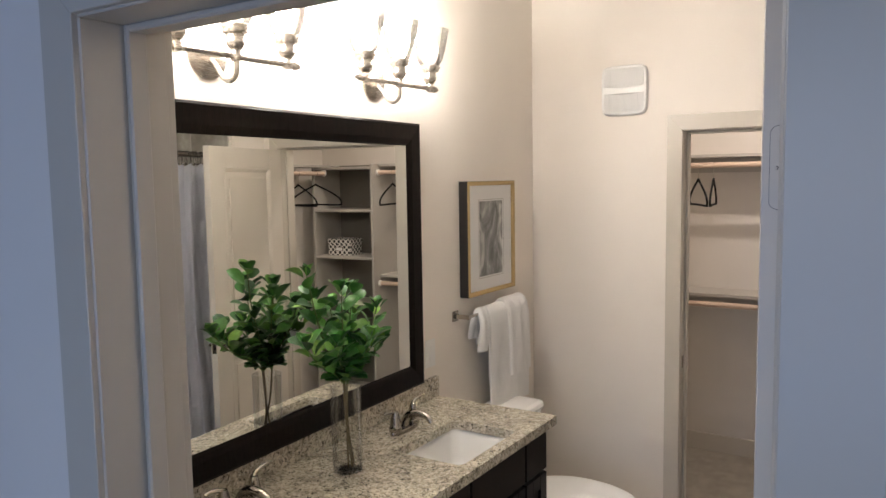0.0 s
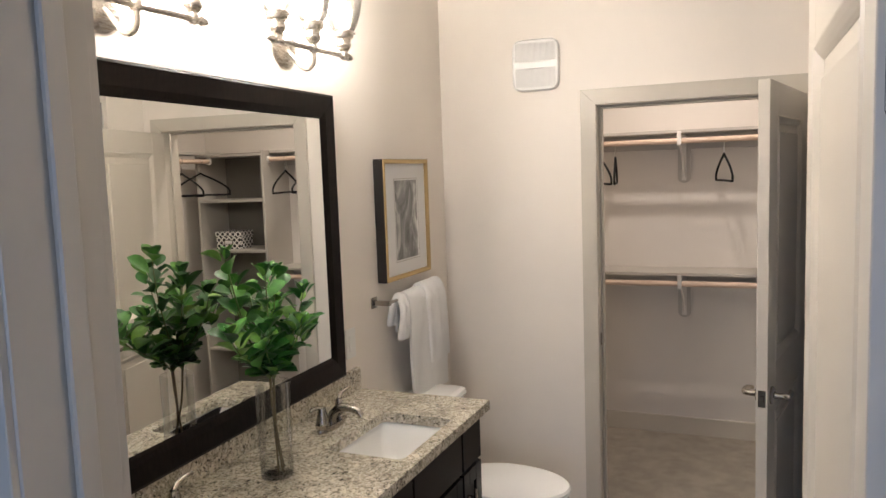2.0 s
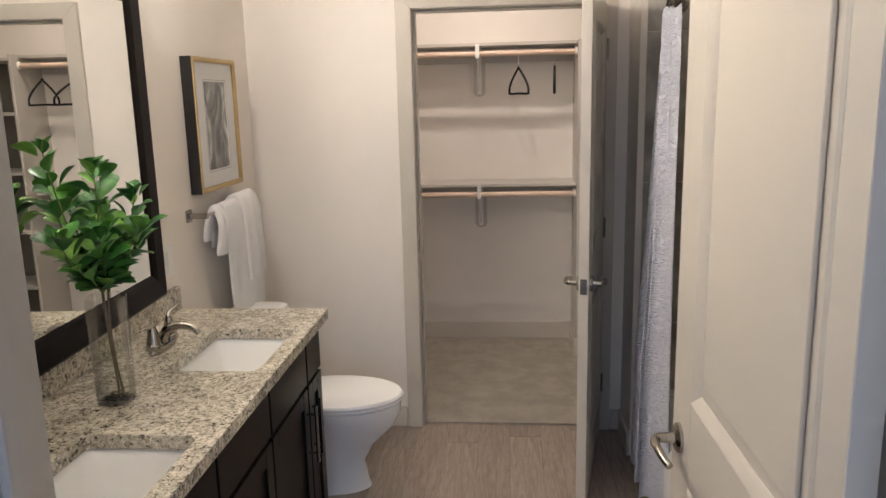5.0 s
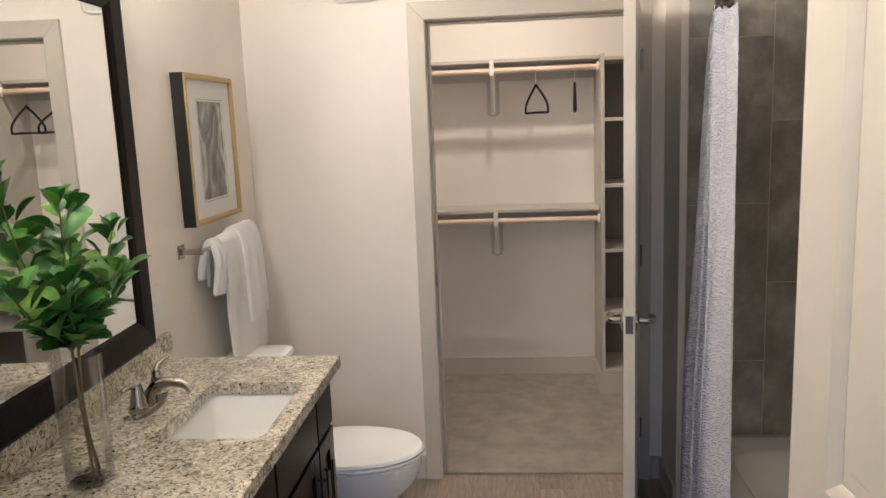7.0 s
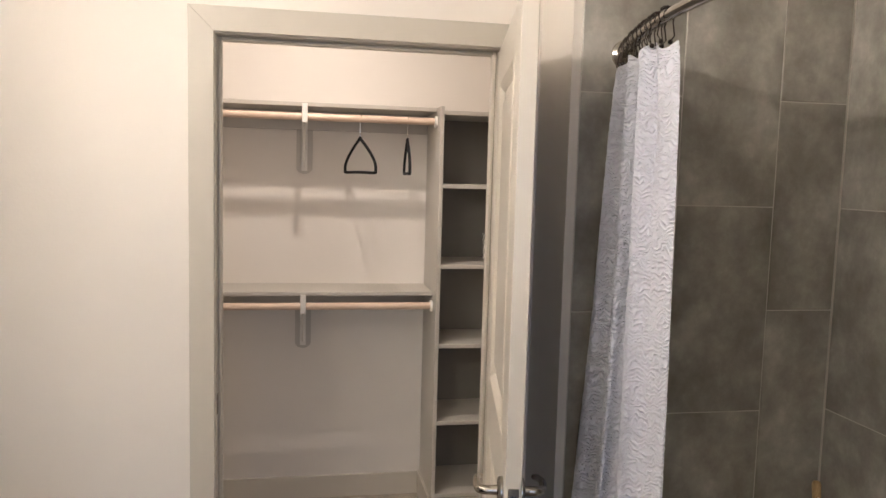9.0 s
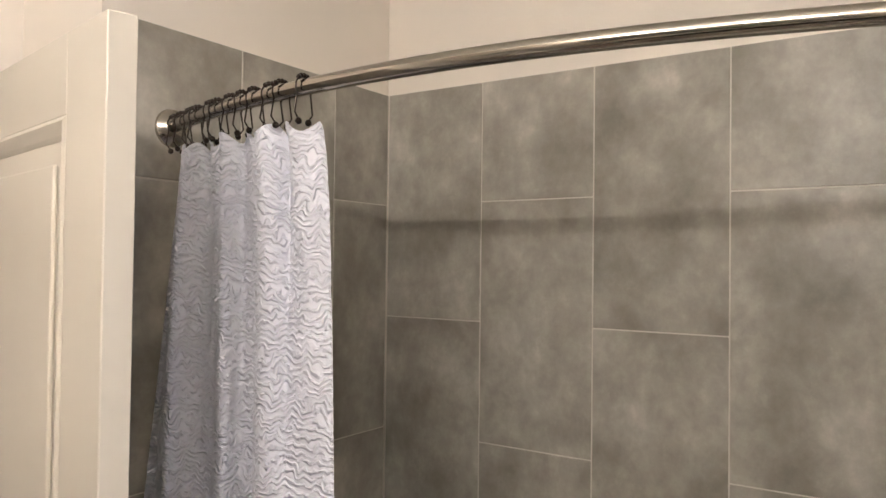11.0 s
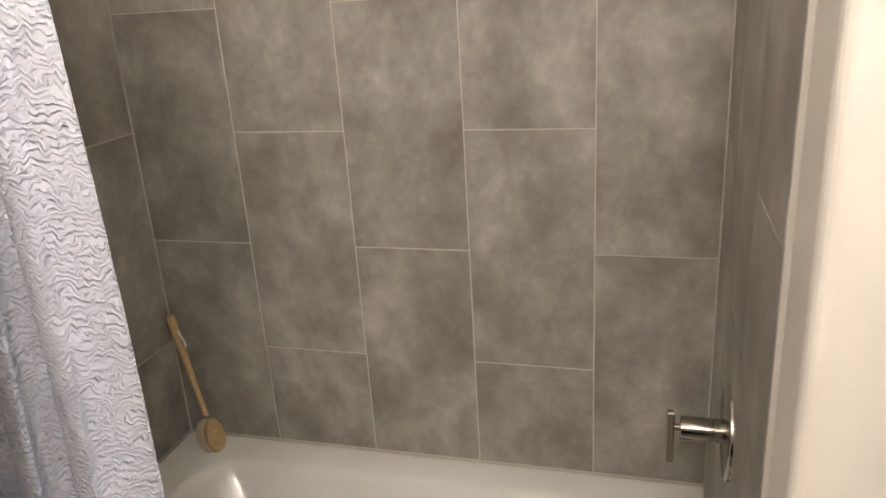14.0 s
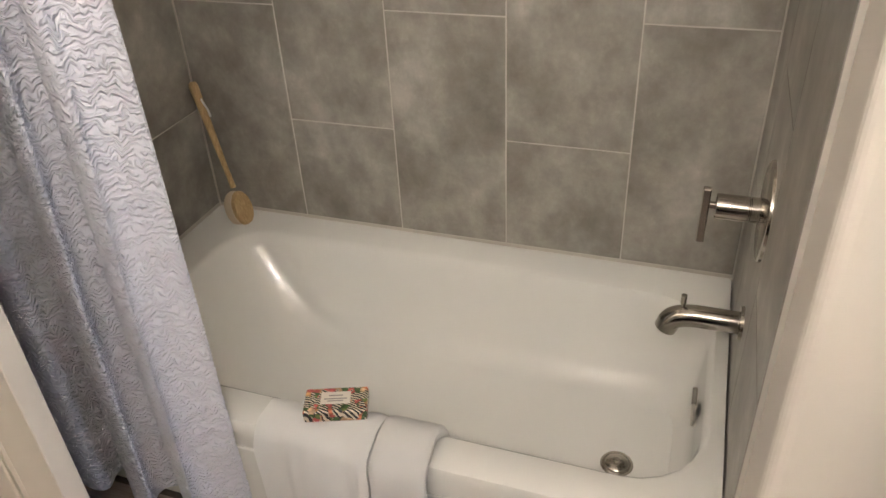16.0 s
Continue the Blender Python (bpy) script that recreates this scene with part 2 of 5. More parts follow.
# picture
M_GOLD = nickel_material("gilt_frame", (0.50, 0.36, 0.17), 0.38)
M_FRAMESIDE = material("frame_side", (0.012, 0.010, 0.009), 0.4)
M_MAT = material("picture_mat", (0.74, 0.74, 0.73), 0.7)
M_ART = material("abstract_print", (0.3, 0.3, 0.3), 0.5)
v = coords(M_ART, (1, 2.2, 1.1))
paint(M_ART, ramp(M_ART, noise_fac(M_ART, v, 4.4, 5, 0.55, 1.6), [(0.30, (0.05, 0.05, 0.05)), (0.44, (0.17, 0.17, 0.165)), (0.54, (0.30, 0.30, 0.29)), (0.66, (0.62, 0.61, 0.58))]))


def dots_material(name):
    """White card printed with rows of black dots, staggered, 44 mm apart."""
    m = material(name, (0.8, 0.78, 0.74), 0.5)
    t = m.node_tree
    c = coords(m, (1, 1, 1))
    sep = t.nodes.new("ShaderNodeSeparateXYZ")
    link(m, c, sep.inputs[0])
    xy = t.nodes.new("ShaderNodeMath")
    xy.operation = "ADD"
    link(m, sep.outputs[0], xy.inputs[0])
    link(m, sep.outputs[1], xy.inputs[1])

    def cell(src, shift):
        a = t.nodes.new("ShaderNodeMath")
        a.operation = "MULTIPLY_ADD"
        a.inputs[1].default_value, a.inputs[2].default_value = 1 / 0.044, 10 + shift
        link(m, src, a.inputs[0])
        f = t.nodes.new("ShaderNodeMath")
        f.operation = "FRACT"
        link(m, a.outputs[0], f.inputs[0])
        s = t.nodes.new("ShaderNodeMath")
        s.operation, s.inputs[1].default_value = "SUBTRACT", 0.5
        link(m, f.outputs[0], s.inputs[0])
        return s.outputs[0]

    def disc(shift):
        v3 = t.nodes.new("ShaderNodeCombineXYZ")
        link(m, cell(xy.outputs[0], shift), v3.inputs[0])
        link(m, cell(sep.outputs[2], shift), v3.inputs[1])
        ln = t.nodes.new("ShaderNodeVectorMath")
        ln.operation = "LENGTH"
        link(m, v3.outputs[0], ln.inputs[0])
        lt = t.nodes.new("ShaderNodeMath")
        lt.operation, lt.inputs[1].default_value = "LESS_THAN", 0.27
        link(m, ln.outputs["Value"], lt.inputs[0])
        return lt.outputs[0]

    mx = t.nodes.new("ShaderNodeMath")
    mx.operation = "MAXIMUM"
    link(m, disc(0.0), mx.inputs[0])
    link(m, disc(0.5), mx.inputs[1])
    paint(m, mix(m, mx.outputs[0], (0.80, 0.78, 0.74), (0.02, 0.02, 0.02)))
    return m


M_DOTS = dots_material("dotted_card")
M_SOAP = material("floral_wrapper", (0.5, 0.4, 0.3), 0.35)
v = coords(M_SOAP)
zeb = node(M_SOAP, "ShaderNodeTexWave", Scale=62.0, Distortion=5.0, Detail=1.0, Detail_Scale=1.0)
link(M_SOAP, coords(M_SOAP, (1, 0.8, 0.6), (0.3, 0.2, 0.6)), zeb.inputs["Vector"])
zc = ramp(M_SOAP, zeb.outputs["Fac"], [(0.50, (0.010, 0.010, 0.010)), (0.60, (0.66, 0.58, 0.45))])
vor = node(M_SOAP, "ShaderNodeTexVoronoi", Scale=78.0)
link(M_SOAP, v, vor.inputs["Vector"])
sepc = M_SOAP.node_tree.nodes.new("ShaderNodeSeparateColor")
link(M_SOAP, vor.outputs["Color"], sepc.inputs[0])
fl = ramp(M_SOAP, sepc.outputs[0], [(0.0, (0.05, 0.13, 0.03)), (0.2, (0.62, 0.20, 0.10)), (0.38, (0.72, 0.42, 0.20)), (0.55, (0.16, 0.24, 0.06)), (0.68, (0.66, 0.13, 0.12)), (0.84, (0.78, 0.56, 0.36))])
fl.node.color_ramp.interpolation = "CONSTANT"
petal = ramp(M_SOAP, vor.outputs["Distance"], [(0.15, (1.15, 1.1, 1.0)), (0.60, (0.55, 0.5, 0.45))])
msk = ramp(M_SOAP, noise_fac(M_SOAP, v, 46, 2), [(0.47, (0, 0, 0)), (0.50, (1, 1, 1))])
paint(M_SOAP, mix(M_SOAP, msk, mix(M_SOAP, 1.0, fl, petal, "MULTIPLY"), zc))
M_SOAPLABEL = material("wrapper_label", (0.74, 0.70, 0.62), 0.4)
M_INK = material("grey_ink", (0.35, 0.33, 0.30), 0.5)
M_TAG = material("paper_tag", (0.82, 0.82, 0.80), 0.6)


# ---- mesh helpers ----
ROOT = {}


def thing(name, label, category, loc=(0, 0, 0), rz=0.0, group="", kind="", rx=0.0, ry=0.0):
    """An Empty at the thing's base, which parents its parts."""
    ob = new(name)
    ob.empty_display_size = 0.05
    m = pose(*loc, rx, ry, rz)
    ob.matrix_world = m
    ROOT[ob.name] = m
    return tagged(ob, label, category, group, kind)


def part(name, bm, mat, parent, label="", local=False, smooth=False):
    """Links bm as one mesh object under a thing or a part; world coordinates unless local."""
    root = parent
    while root.parent:
        root = root.parent
    if not local and root.name in ROOT:
        bm.transform(ROOT[root.name].inverted())
    me = bpy.data.meshes.new(name)
    bmesh.ops.recalc_face_normals(bm, faces=bm.faces)
    bm.to_mesh(me)
    bm.free()
    if smooth:
        me.polygons.foreach_set("use_smooth", [True] * len(me.polygons))
        me.set_sharp_from_angle(angle=radians(38))
    me.materials.append(mat)
    ob = new(name, me)
    ob.parent = parent
    if label:
        ob["label"] = label
    return ob


def setting(name, bm, mat, label="", category=""):
    me = bpy.data.meshes.new(name)
    bmesh.ops.recalc_face_normals(bm, faces=bm.faces)
    bm.to_mesh(me)
    bm.free()
    me.materials.append(mat)
    ob = new(name, me)
    return tagged(ob, label, category, "", "structure")


def box(a, b, bevel=0.0, seg=2, bm=None):
    own = bm or bmesh.new()
    r = bmesh.ops.create_cube(own, size=1)
    for q in r["verts"]:
        q.co = Vector([(a[i] + b[i]) / 2 + q.co[i] * (b[i] - a[i]) for i in range(3)])
    if bevel > 0:
        edges = list({e for q in r["verts"] for e in q.link_edges})
        bmesh.ops.bevel(own, geom=edges, offset=bevel, segments=seg, affect="EDGES", profile=0.5)
    return own


def boxes(*pairs, bevel=0.0):
    bm = bmesh.new()
    for a, b in pairs:
        box(a, b, bevel, 1, bm)
    return bm


def turned(bm, m):
    bm.transform(m)
    return bm


def lathe(profile, seg=32, m=None, bm=None, close=False):
    """Turns (radius, height) pairs about z."""
    own = bm or bmesh.new()
    rings = []
    for r, z in profile:
        if r < 1e-6:
            rings.append([own.verts.new((0, 0, z))])
        else:
            rings.append([own.verts.new((r * math.cos(2 * math.pi * i / seg), r * math.sin(2 * math.pi * i / seg), z)) for i in range(seg)])
    pairs = list(zip(rings, rings[1:])) + ([(rings[-1], rings[0])] if close else [])
    for a, b in pairs:
        for i in range(seg):
            j = (i + 1) % seg
            if len(a) == 1 and len(b) > 1:
                own.faces.new((a[0], b[i], b[j]))
            elif len(b) == 1 and len(a) > 1:
                own.faces.new((a[i], b[0], a[j]))
            elif len(a) > 1:
                own.faces.new((a[i], b[i], b[j], a[j]))
    if m is not None:
        bmesh.ops.transform(own, matrix=m, verts=[q for ring in rings for q in ring])
    return own


def tube(points, radius, seg=10, bm=None, caps=True, closed=False):
    """Sweeps a circle along points; radius may be a list."""
    own = bm or bmesh.new()
    pts = [Vector(p) for p in points]
    n = len(pts)
    rad = radius if isinstance(radius, (list, tuple)) else [radius] * n
    rings, side = [], None
    for i, p in enumerate(pts):
        a = pts[(i - 1) % n] if closed else pts[max(i - 1, 0)]
        b = pts[(i + 1) % n] if closed else pts[min(i + 1, n - 1)]
        d = (b - a).normalized()
        if side is None:
            side = d.orthogonal().normalized()
        side = (side - d * side.dot(d)).normalized()
        up = d.cross(side)
        rings.append([own.verts.new(p + (side * math.cos(2 * math.pi * k / seg) + up * math.sin(2 * math.pi * k / seg)) * rad[i]) for k in range(seg)])
    for a, b in list(zip(rings, rings[1:])) + ([(rings[-1], rings[0])] if closed else []):
        for k in range(seg):
            own.faces.new((a[k], a[(k + 1) % seg], b[(k + 1) % seg], b[k]))
    if caps and not closed:
        own.faces.new(rings[0][::-1])
        own.faces.new(rings[-1])
    return own


def ball(c, r, seg=12, bm=None, squash=1.0):
    prof = [(r * math.sin(math.pi * i / 8), -r * squash * math.cos(math.pi * i / 8)) for i in range(9)]
    prof[0], prof[-1] = (0, prof[0][1]), (0, prof[-1][1])
    return lathe(prof, seg, Matrix.Translation(c), bm)


def smooth_path(points, n=8):
    """Catmull-Rom through the points."""
    p = [Vector(q) for q in points]
    p = [2 * p[0] - p[1]] + p + [2 * p[-1] - p[-2]]
    out = []
    for i in range(1, len(p) - 2):
        for k in range(n):
            t = k / n
            a, b, c, d = p[i - 1], p[i], p[i + 1], p[i + 2]
            out.append(0.5 * (2 * b + (c - a) * t + (2 * a - 5 * b + 4 * c - d) * t * t + (3 * b - a - 3 * c + d) * t ** 3))
    out.append(p[-2])
    return out


def loft(rings, bm=None, cap_first=False, cap_last=False):
    own = bm or bmesh.new()
    vs = [[own.verts.new(p) for p in ring] for ring in rings]
    n = len(vs[0])
    for a, b in zip(vs, vs[1:]):
        for i in range(n):
            own.faces.new((a[i], a[(i + 1) % n], b[(i + 1) % n], b[i]))
    if cap_first:
        own.faces.new(vs[0][::-1])
    if cap_last:
        own.faces.new(vs[-1])
    return own


def rounded(x0, y0, x1, y1, z, r, n=6):
    """A rounded rectangle as a ring of points."""
    out = []
    for cx, cy, a0 in ((x1 - r, y1 - r, 0), (x0 + r, y1 - r, 90), (x0 + r, y0 + r, 180), (x1 - r, y0 + r, 270)):
        for k in range(n + 1):
            a = radians(a0 + 90 * k / n)
            out.append((cx + r * math.cos(a), cy + r * math.sin(a), z))
    return out


def oval(cx, cy, rx, ry, z, n=36, back=None):
    """An egg-shaped ring; back flattens its wall side."""
    out = []
    for k in range(n):
        a = 2 * math.pi * k / n
        x = math.cos(a)
        ex = rx if x > 0 or back is None else back
        out.append((cx + ex * x, cy + ry * math.sin(a), z))
    return out


def ngon(points, bm=None, depth=None):
    """A flat polygon, pushed along depth."""
    own = bm or bmesh.new()
    f = own.faces.new([own.verts.new(p) for p in points])
    if depth is not None:
        ex = bmesh.ops.extrude_face_region(own, geom=[f])
        bmesh.ops.translate(own, vec=depth, verts=[q for q in ex["geom"] if isinstance(q, bmesh.types.BMVert)])
    return own


def frame_sweep(x0, z0, x1, z1, profile):
    """A mitred frame in the xz plane; profile: (inwards, out along -y) pairs, closed."""
    rings = []
    for sx, sz in ((0, 0), (1, 0), (1, 1), (0, 1)):
        ring = []
        for w, d in profile:
            ring.append(((x1 - w) if sx else (x0 + w), -d, (z1 - w) if sz else (z0 + w)))
        rings.append(ring)
    bm = bmesh.new()
    vs = [[bm.verts.new(p) for p in ring] for ring in rings]
    n = len(profile)
    for i in range(4):
        a, b = vs[i], vs[(i + 1) % 4]
        for k in range(n):
            bm.faces.new((a[k], a[(k + 1) % n], b[(k + 1) % n], b[k]))
    return bm


# ---- the large structure ----
YT, YS, XE, RIM = -0.297, -1.818, 2.625, 0.324
H = ROOM_TOP


def rounded_end_wall(x0, y0, x1, y1, h, r):
    """A wall whose corner at (x0, y1) is rounded like a bullnose bead."""
    arc = [(x0 + r - r * math.cos(radians(a)), y1 - r + r * math.sin(radians(a))) for a in range(0, 91, 15)]
    outline = [(x1, y1), (x1, y0), (x0, y0)] + arc
    return loft([[(px, py, z) for px, py in outline] for z in (0, h)], None, True, True)


setting("wall_west", box((-0.12, -2.80, 0), (0, 0, H)), M_WALL, "warm off-white painted bathroom wall", "wall")
setting("wall_north", boxes(((-0.12, 0, 0), (0.770, 0.11, H)), ((1.650, 0, 0), (2.75, 0.11, H)), ((0.770, 0, 2.046), (1.650, 0.11, H))), M_WALL, "off-white painted wall with the closet doorway", "wall")
setting("wall_chase", box((1.766, YT + 0.010, 0), (2.75, 0, H)), M_WALL, "painted stub wall at the head of the tub", "wall")
wall_east = setting("wall_east", box((XE + 0.010, -1.828, 0), (2.75, YT + 0.010, H)), M_WALL, "painted wall above the tub tiles", "wall")
setting("wall_return", rounded_end_wall(1.695, -2.80, 2.75, -1.828, H, 0.022), M_WALL, "off-white painted wall beside the tub, its corner rounded", "wall")
setting("wall_south", boxes(((-1.0, -2.945, 0), (0.674, -2.80, H)), ((1.666, -2.945, 0), (3.5, -2.80, H)), ((0.674, -2.945, 2.086), (1.666, -2.80, H))), M_HALL, "off-white painted wall with the bathroom doorway", "wall")
setting("wall_closet_north", box((0.1, 1.40, 0), (2.85, 1.50, H)), M_CLOSET, "painted back wall of the closet", "wall")
setting("wall_closet_west", box((0.1, 0.11, 0), (0.2, 1.40, H)), M_CLOSET, "painted side wall of the closet", "wall")
setting("wall_closet_east", box((2.36, 0.11, 0), (2.46, 1.40, H)), M_CLOSET, "painted side wall of the closet", "wall")
setting("wall_hall_west", box((-1.1, -5.3, 0), (-1.0, -2.78, H)), M_HALL, "painted wall of the room outside", "wall")
setting("wall_hall_east", box((3.5, -5.3, 0), (3.6, -2.78, H)), M_HALL, "painted wall of the room outside", "wall")
setting("wall_hall_south", boxes(((-1.1, -5.4, 0), (0.2, -5.3, H)), ((2.6, -5.4, 0), (3.6, -5.3, H)), ((0.2, -5.4, 0), (2.6, -5.3, 0.7)), ((0.2, -5.4, 2.3), (2.6, -5.3, H))), M_HALL, "painted wall with a window", "wall")
setting("ceiling", box((-1.1, -5.4, H), (3.6, 1.5, H + 0.1)), M_CEIL, "flat white painted ceiling", "ceiling")
floor = setting("floor", box((-0.12, -2.86, -0.1), (2.75, 0.03, -0.007)), M_PLANK_BED, "wood-look plank floor of the bathroom", "floor")
setting("floor_closet", box((0.1, 0.03, -0.1), (2.85, 1.5, 0.010)), M_CARPET, "beige carpet in the closet", "carpet")
setting("floor_hall", box((-1.1, -5.4, -0.1), (3.6, -2.86, 0.006)), M_CARPET, "beige carpet outside the bathroom", "carpet")
win = thing("window_1", "white framed window letting in daylight", "window", (1.4, -5.3, 0.7), kind="structure")
part("window_frame", boxes(((0.2, -5.36, 0.7), (0.26, -5.31, 2.3)), ((2.54, -5.36, 0.7), (2.6, -5.31, 2.3)), ((0.26, -5.36, 0.7), (2.54, -5.31, 0.76)), ((0.26, -5.36, 2.24), (2.54, -5.31, 2.3)), ((0.26, -5.355, 1.47), (2.54, -5.315, 1.53))), M_PLASTIC, win)
part("pane", box((0.26, -5.37, 0.76), (2.54, -5.364, 2.24)), M_WINDOW, win).visible_shadow = False


def casing(x0, x1, top, y, out, width):
    """Three mitred boards round a doorway, proud of the wall at y by out towards -y."""
    a, b, r = x0 - 0.004, x1 + 0.004, top + 0.004
    w = width - 0.004
    for face in ([(a - w, 0), (a, 0), (a, r), (a - w, r + w)], [(b, 0), (b + w, 0), (b + w, r + w), (b, r)], [(a, r), (b, r), (b + w, r + w), (a - w, r + w)]):
        bm = loft([[(px, yy, pz) for px, pz in face] for yy in (y - out, y)], None, True, True)
        bmesh.ops.bevel(bm, geom=[e for e in bm.edges if abs(e.verts[0].co.y - e.verts[1].co.y) < 1e-6 and e.verts[0].co.y < y - 0.001], offset=0.0015, segments=1, affect="EDGES")
        setting("trim", bm, M_TRIM, "greige painted door casing", "trim")


def jamb(x0, x1, top, y0, y1, stop_y, t=0.016, s=0.012):
    for a, b in (((x0 - t, y0, 0), (x0, y1, top)), ((x1, y0, 0), (x1 + t, y1, top)), ((x0 - t, y0, top), (x1 + t, y1, top + t))):
        setting("trim", box(a, b, 0.002, 1), M_TRIM, "greige painted door jamb", "trim")
    for a, b in (((x0, stop_y, 0), (x0 + s, stop_y + 0.035, top)), ((x1 - s, stop_y, 0), (x1, stop_y + 0.035, top)), ((x0 + s, stop_y, top - s), (x1 - s, stop_y + 0.035, top))):
        setting("trim", box(a, b, 0.003, 1), M_TRIM, "greige painted door stop", "trim")


casing(0.786, 1.634, 2.030, 0.0, 0.018, 0.076)
jamb(0.786, 1.634, 2.030, -0.006, 0.116, 0.040)
casing(0.786, 1.634, 2.030, 0.128, 0.018, 0.07)
casing(0.690, 1.650, 2.070, -2.945, 0.014, 0.085)
jamb(0.690, 1.650, 2.070, -2.948, -2.797, -2.876)
casing(0.690, 1.650, 2.070, -2.782, 0.018, 0.043)


def baseboard(a, b):
    setting("baseboard", box(a, b, 0.003, 2), M_TRIM, "greige painted baseboard", "baseboard")


baseboard((0.0, -0.014, 0), (0.706, 0, 0.105))
baseboard((0.0, -0.955, 0), (0.014, -0.014, 0.105))
baseboard((1.714, -0.014, 0), (1.766, 0, 0.105))
baseboard((1.752, -0.290, 0), (1.766, -0.014, 0.105))
baseboard((1.681, -2.70, 0), (1.695, -1.835, 0.105))
baseboard((0.2, 1.386, 0.010), (1.64, 1.40, 0.125))
baseboard((0.2, 0.13, 0.010), (0.214, 1.386, 0.125))
baseboard((2.20, 1.386, 0.010), (2.75, 1.40, 0.125))


# ---- doors ----
def lever(parent, x, z, y, out, name="handle"):
    """A lever handle on the face at y; out is -1 or 1, the lever points to the hinge."""
    o = out
    h = part(name, lathe([(0, 0), (0.032, 0), (0.032, 0.006), (0.027, 0.011), (0.012, 0.013), (0.011, 0.030)], 28, Matrix.Translation((x, y, z)) @ Matrix.Rotation(radians(-90 * o), 4, "X")), M_NICKEL, parent, "brushed nickel lever handle", True, True)
    path = smooth_path([(x, y + o * 0.012, z), (x, y + o * 0.042, z), (x - 0.012, y + o * 0.055, z), (x - 0.05, y + o * 0.058, z + 0.002), (x - 0.085, y + o * 0.054, z - 0.004), (x - 0.108, y + o * 0.046, z - 0.010)], 5)
    rad = [0.011] * 6 + [0.0105 - 0.0035 * k / (len(path) - 6) for k in range(len(path) - 6)]
    part("lever", tube(path, rad, 12), M_NICKEL, h, "", True, True)
    return h


def door(name, label, w, h, t, loc, rz, panels, hinge_y, sh=0.135, st=0.135):
    """A panel door; sh is the width of the hinge stile, st of the lock stile."""
    d = thing(name, label, "door", loc, rz, kind="structure")
    z0 = 0.012
    bars = [((0, 0, z0), (sh, t, h)), ((w - st, 0, z0), (w, t, h))]
    edges = [z0] + [q for p in panels for q in p] + [h]
    for a, b in zip(edges[::2], edges[1::2]):
        bars.append(((sh, 0, a), (w - st, t, b)))
    bm = boxes(*bars, bevel=0.0015)
    for a, b in panels:
        box((sh - 0.002, 0.012, a - 0.002), (w - st + 0.002, t - 0.012, b + 0.002), 0, 1, bm)
    part("leaf", bm, M_DOOR, d, "", True)
    prof = [(0, 0.012), (0, 0.0), (0.006, -0.003), (0.014, 0.001), (0.022, 0.006), (0.028, 0.011), (0.028, 0.012)]
    prof = [(a, -b) for a, b in prof]
    for a, b in panels:
        for side in (0, 1):
            bm = frame_sweep(sh, a, w - st, b, prof) if side == 0 else frame_sweep(st, a, w - sh, b, prof)
            if side:
                bm.transform(Matrix.Translation((w, t, 0)) @ Matrix.Rotation(math.pi, 4, "Z"))
            part("panel_moulding", bm, M_DOOR, d, "", True)
            y0, y1 = (0.004, 0.012) if side == 0 else (t - 0.012, t - 0.004)
            part("raised_panel", box((sh + 0.06, y0, a + 0.06), (w - st - 0.06, y1, b - 0.06), 0.0035, 2), M_DOOR, d, "", True)
    lever(d, w - 0.062, 0.925, 0.0, -1)
    lever(d, w - 0.062, 0.925, t, 1)
    part("latch_plate", boxes(((w - 0.001, t / 2 - 0.0125, 0.895), (w + 0.0015, t / 2 + 0.0125, 0.955)), ((w, t / 2 - 0.006, 0.915), (w + 0.009, t / 2 + 0.006, 0.935))), M_NICKEL, d, "nickel latch plate", True)
    for z in (0.25, 1.02, 1.83):
        leafpts = []
        for cx, cz, a0 in ((t - 0.018, z + 0.036, 0), (0.010, z + 0.036, 90), (0.010, z - 0.036, 180), (t - 0.018, z - 0.036, 270)):
            for k in range(5):
                a = radians(a0 + 22.5 * k)
                leafpts.append((-0.0005, cx + 0.009 * math.cos(a), cz + 0.009 * math.sin(a)))
        part("mortise", ngon([(0.0002, 0.0145 + (q[1] - 0.0145) * 1.035, z + (q[2] - z) * 1.012) for q in leafpts], None, (-0.0005, 0, 0)), M_DARKVOID, d, "dark mortise line", True)
        hg = part("hinge", ngon(leafpts, None, (-0.0004, 0, 0)), M_DOOR, d, "painted steel hinge", True)
        part("knuckle", lathe([(0, -0.047), (0.0065, -0.047), (0.0065, 0.047), (0, 0.047)], 14, Matrix.Translation((-0.006, hinge_y, z))), M_NICKEL, hg, "", True, True)
        for dy, dz in ((0.011, 0.030), (0.020, 0.0), (0.011, -0.030)):
            sc = part("screw", lathe([(0, 0.0007), (0.0032, 0.0006), (0.0042, 0)], 14, Matrix.Translation((-0.0008, dy, z + dz)) @ Matrix.Rotation(radians(-90), 4, "Y")), M_DOOR, hg, "", True, True)
            cross = boxes(((-0.0018, dy - 0.0026, z + dz - 0.0005), (-0.0012, dy + 0.0026, z + dz + 0.0005)), ((-0.0018, dy - 0.0005, z + dz - 0.0026), (-0.0012, dy + 0.0005, z + dz + 0.0026)))
            cross.transform(Matrix.Translation((0, dy, z + dz)) @ Matrix.Rotation(radians(35 + 40 * dz / 0.03), 4, "X") @ Matrix.Translation((0, -dy, -z - dz)))
            part("screw_slot", cross, M_DARKVOID, hg, "", True)
    return d


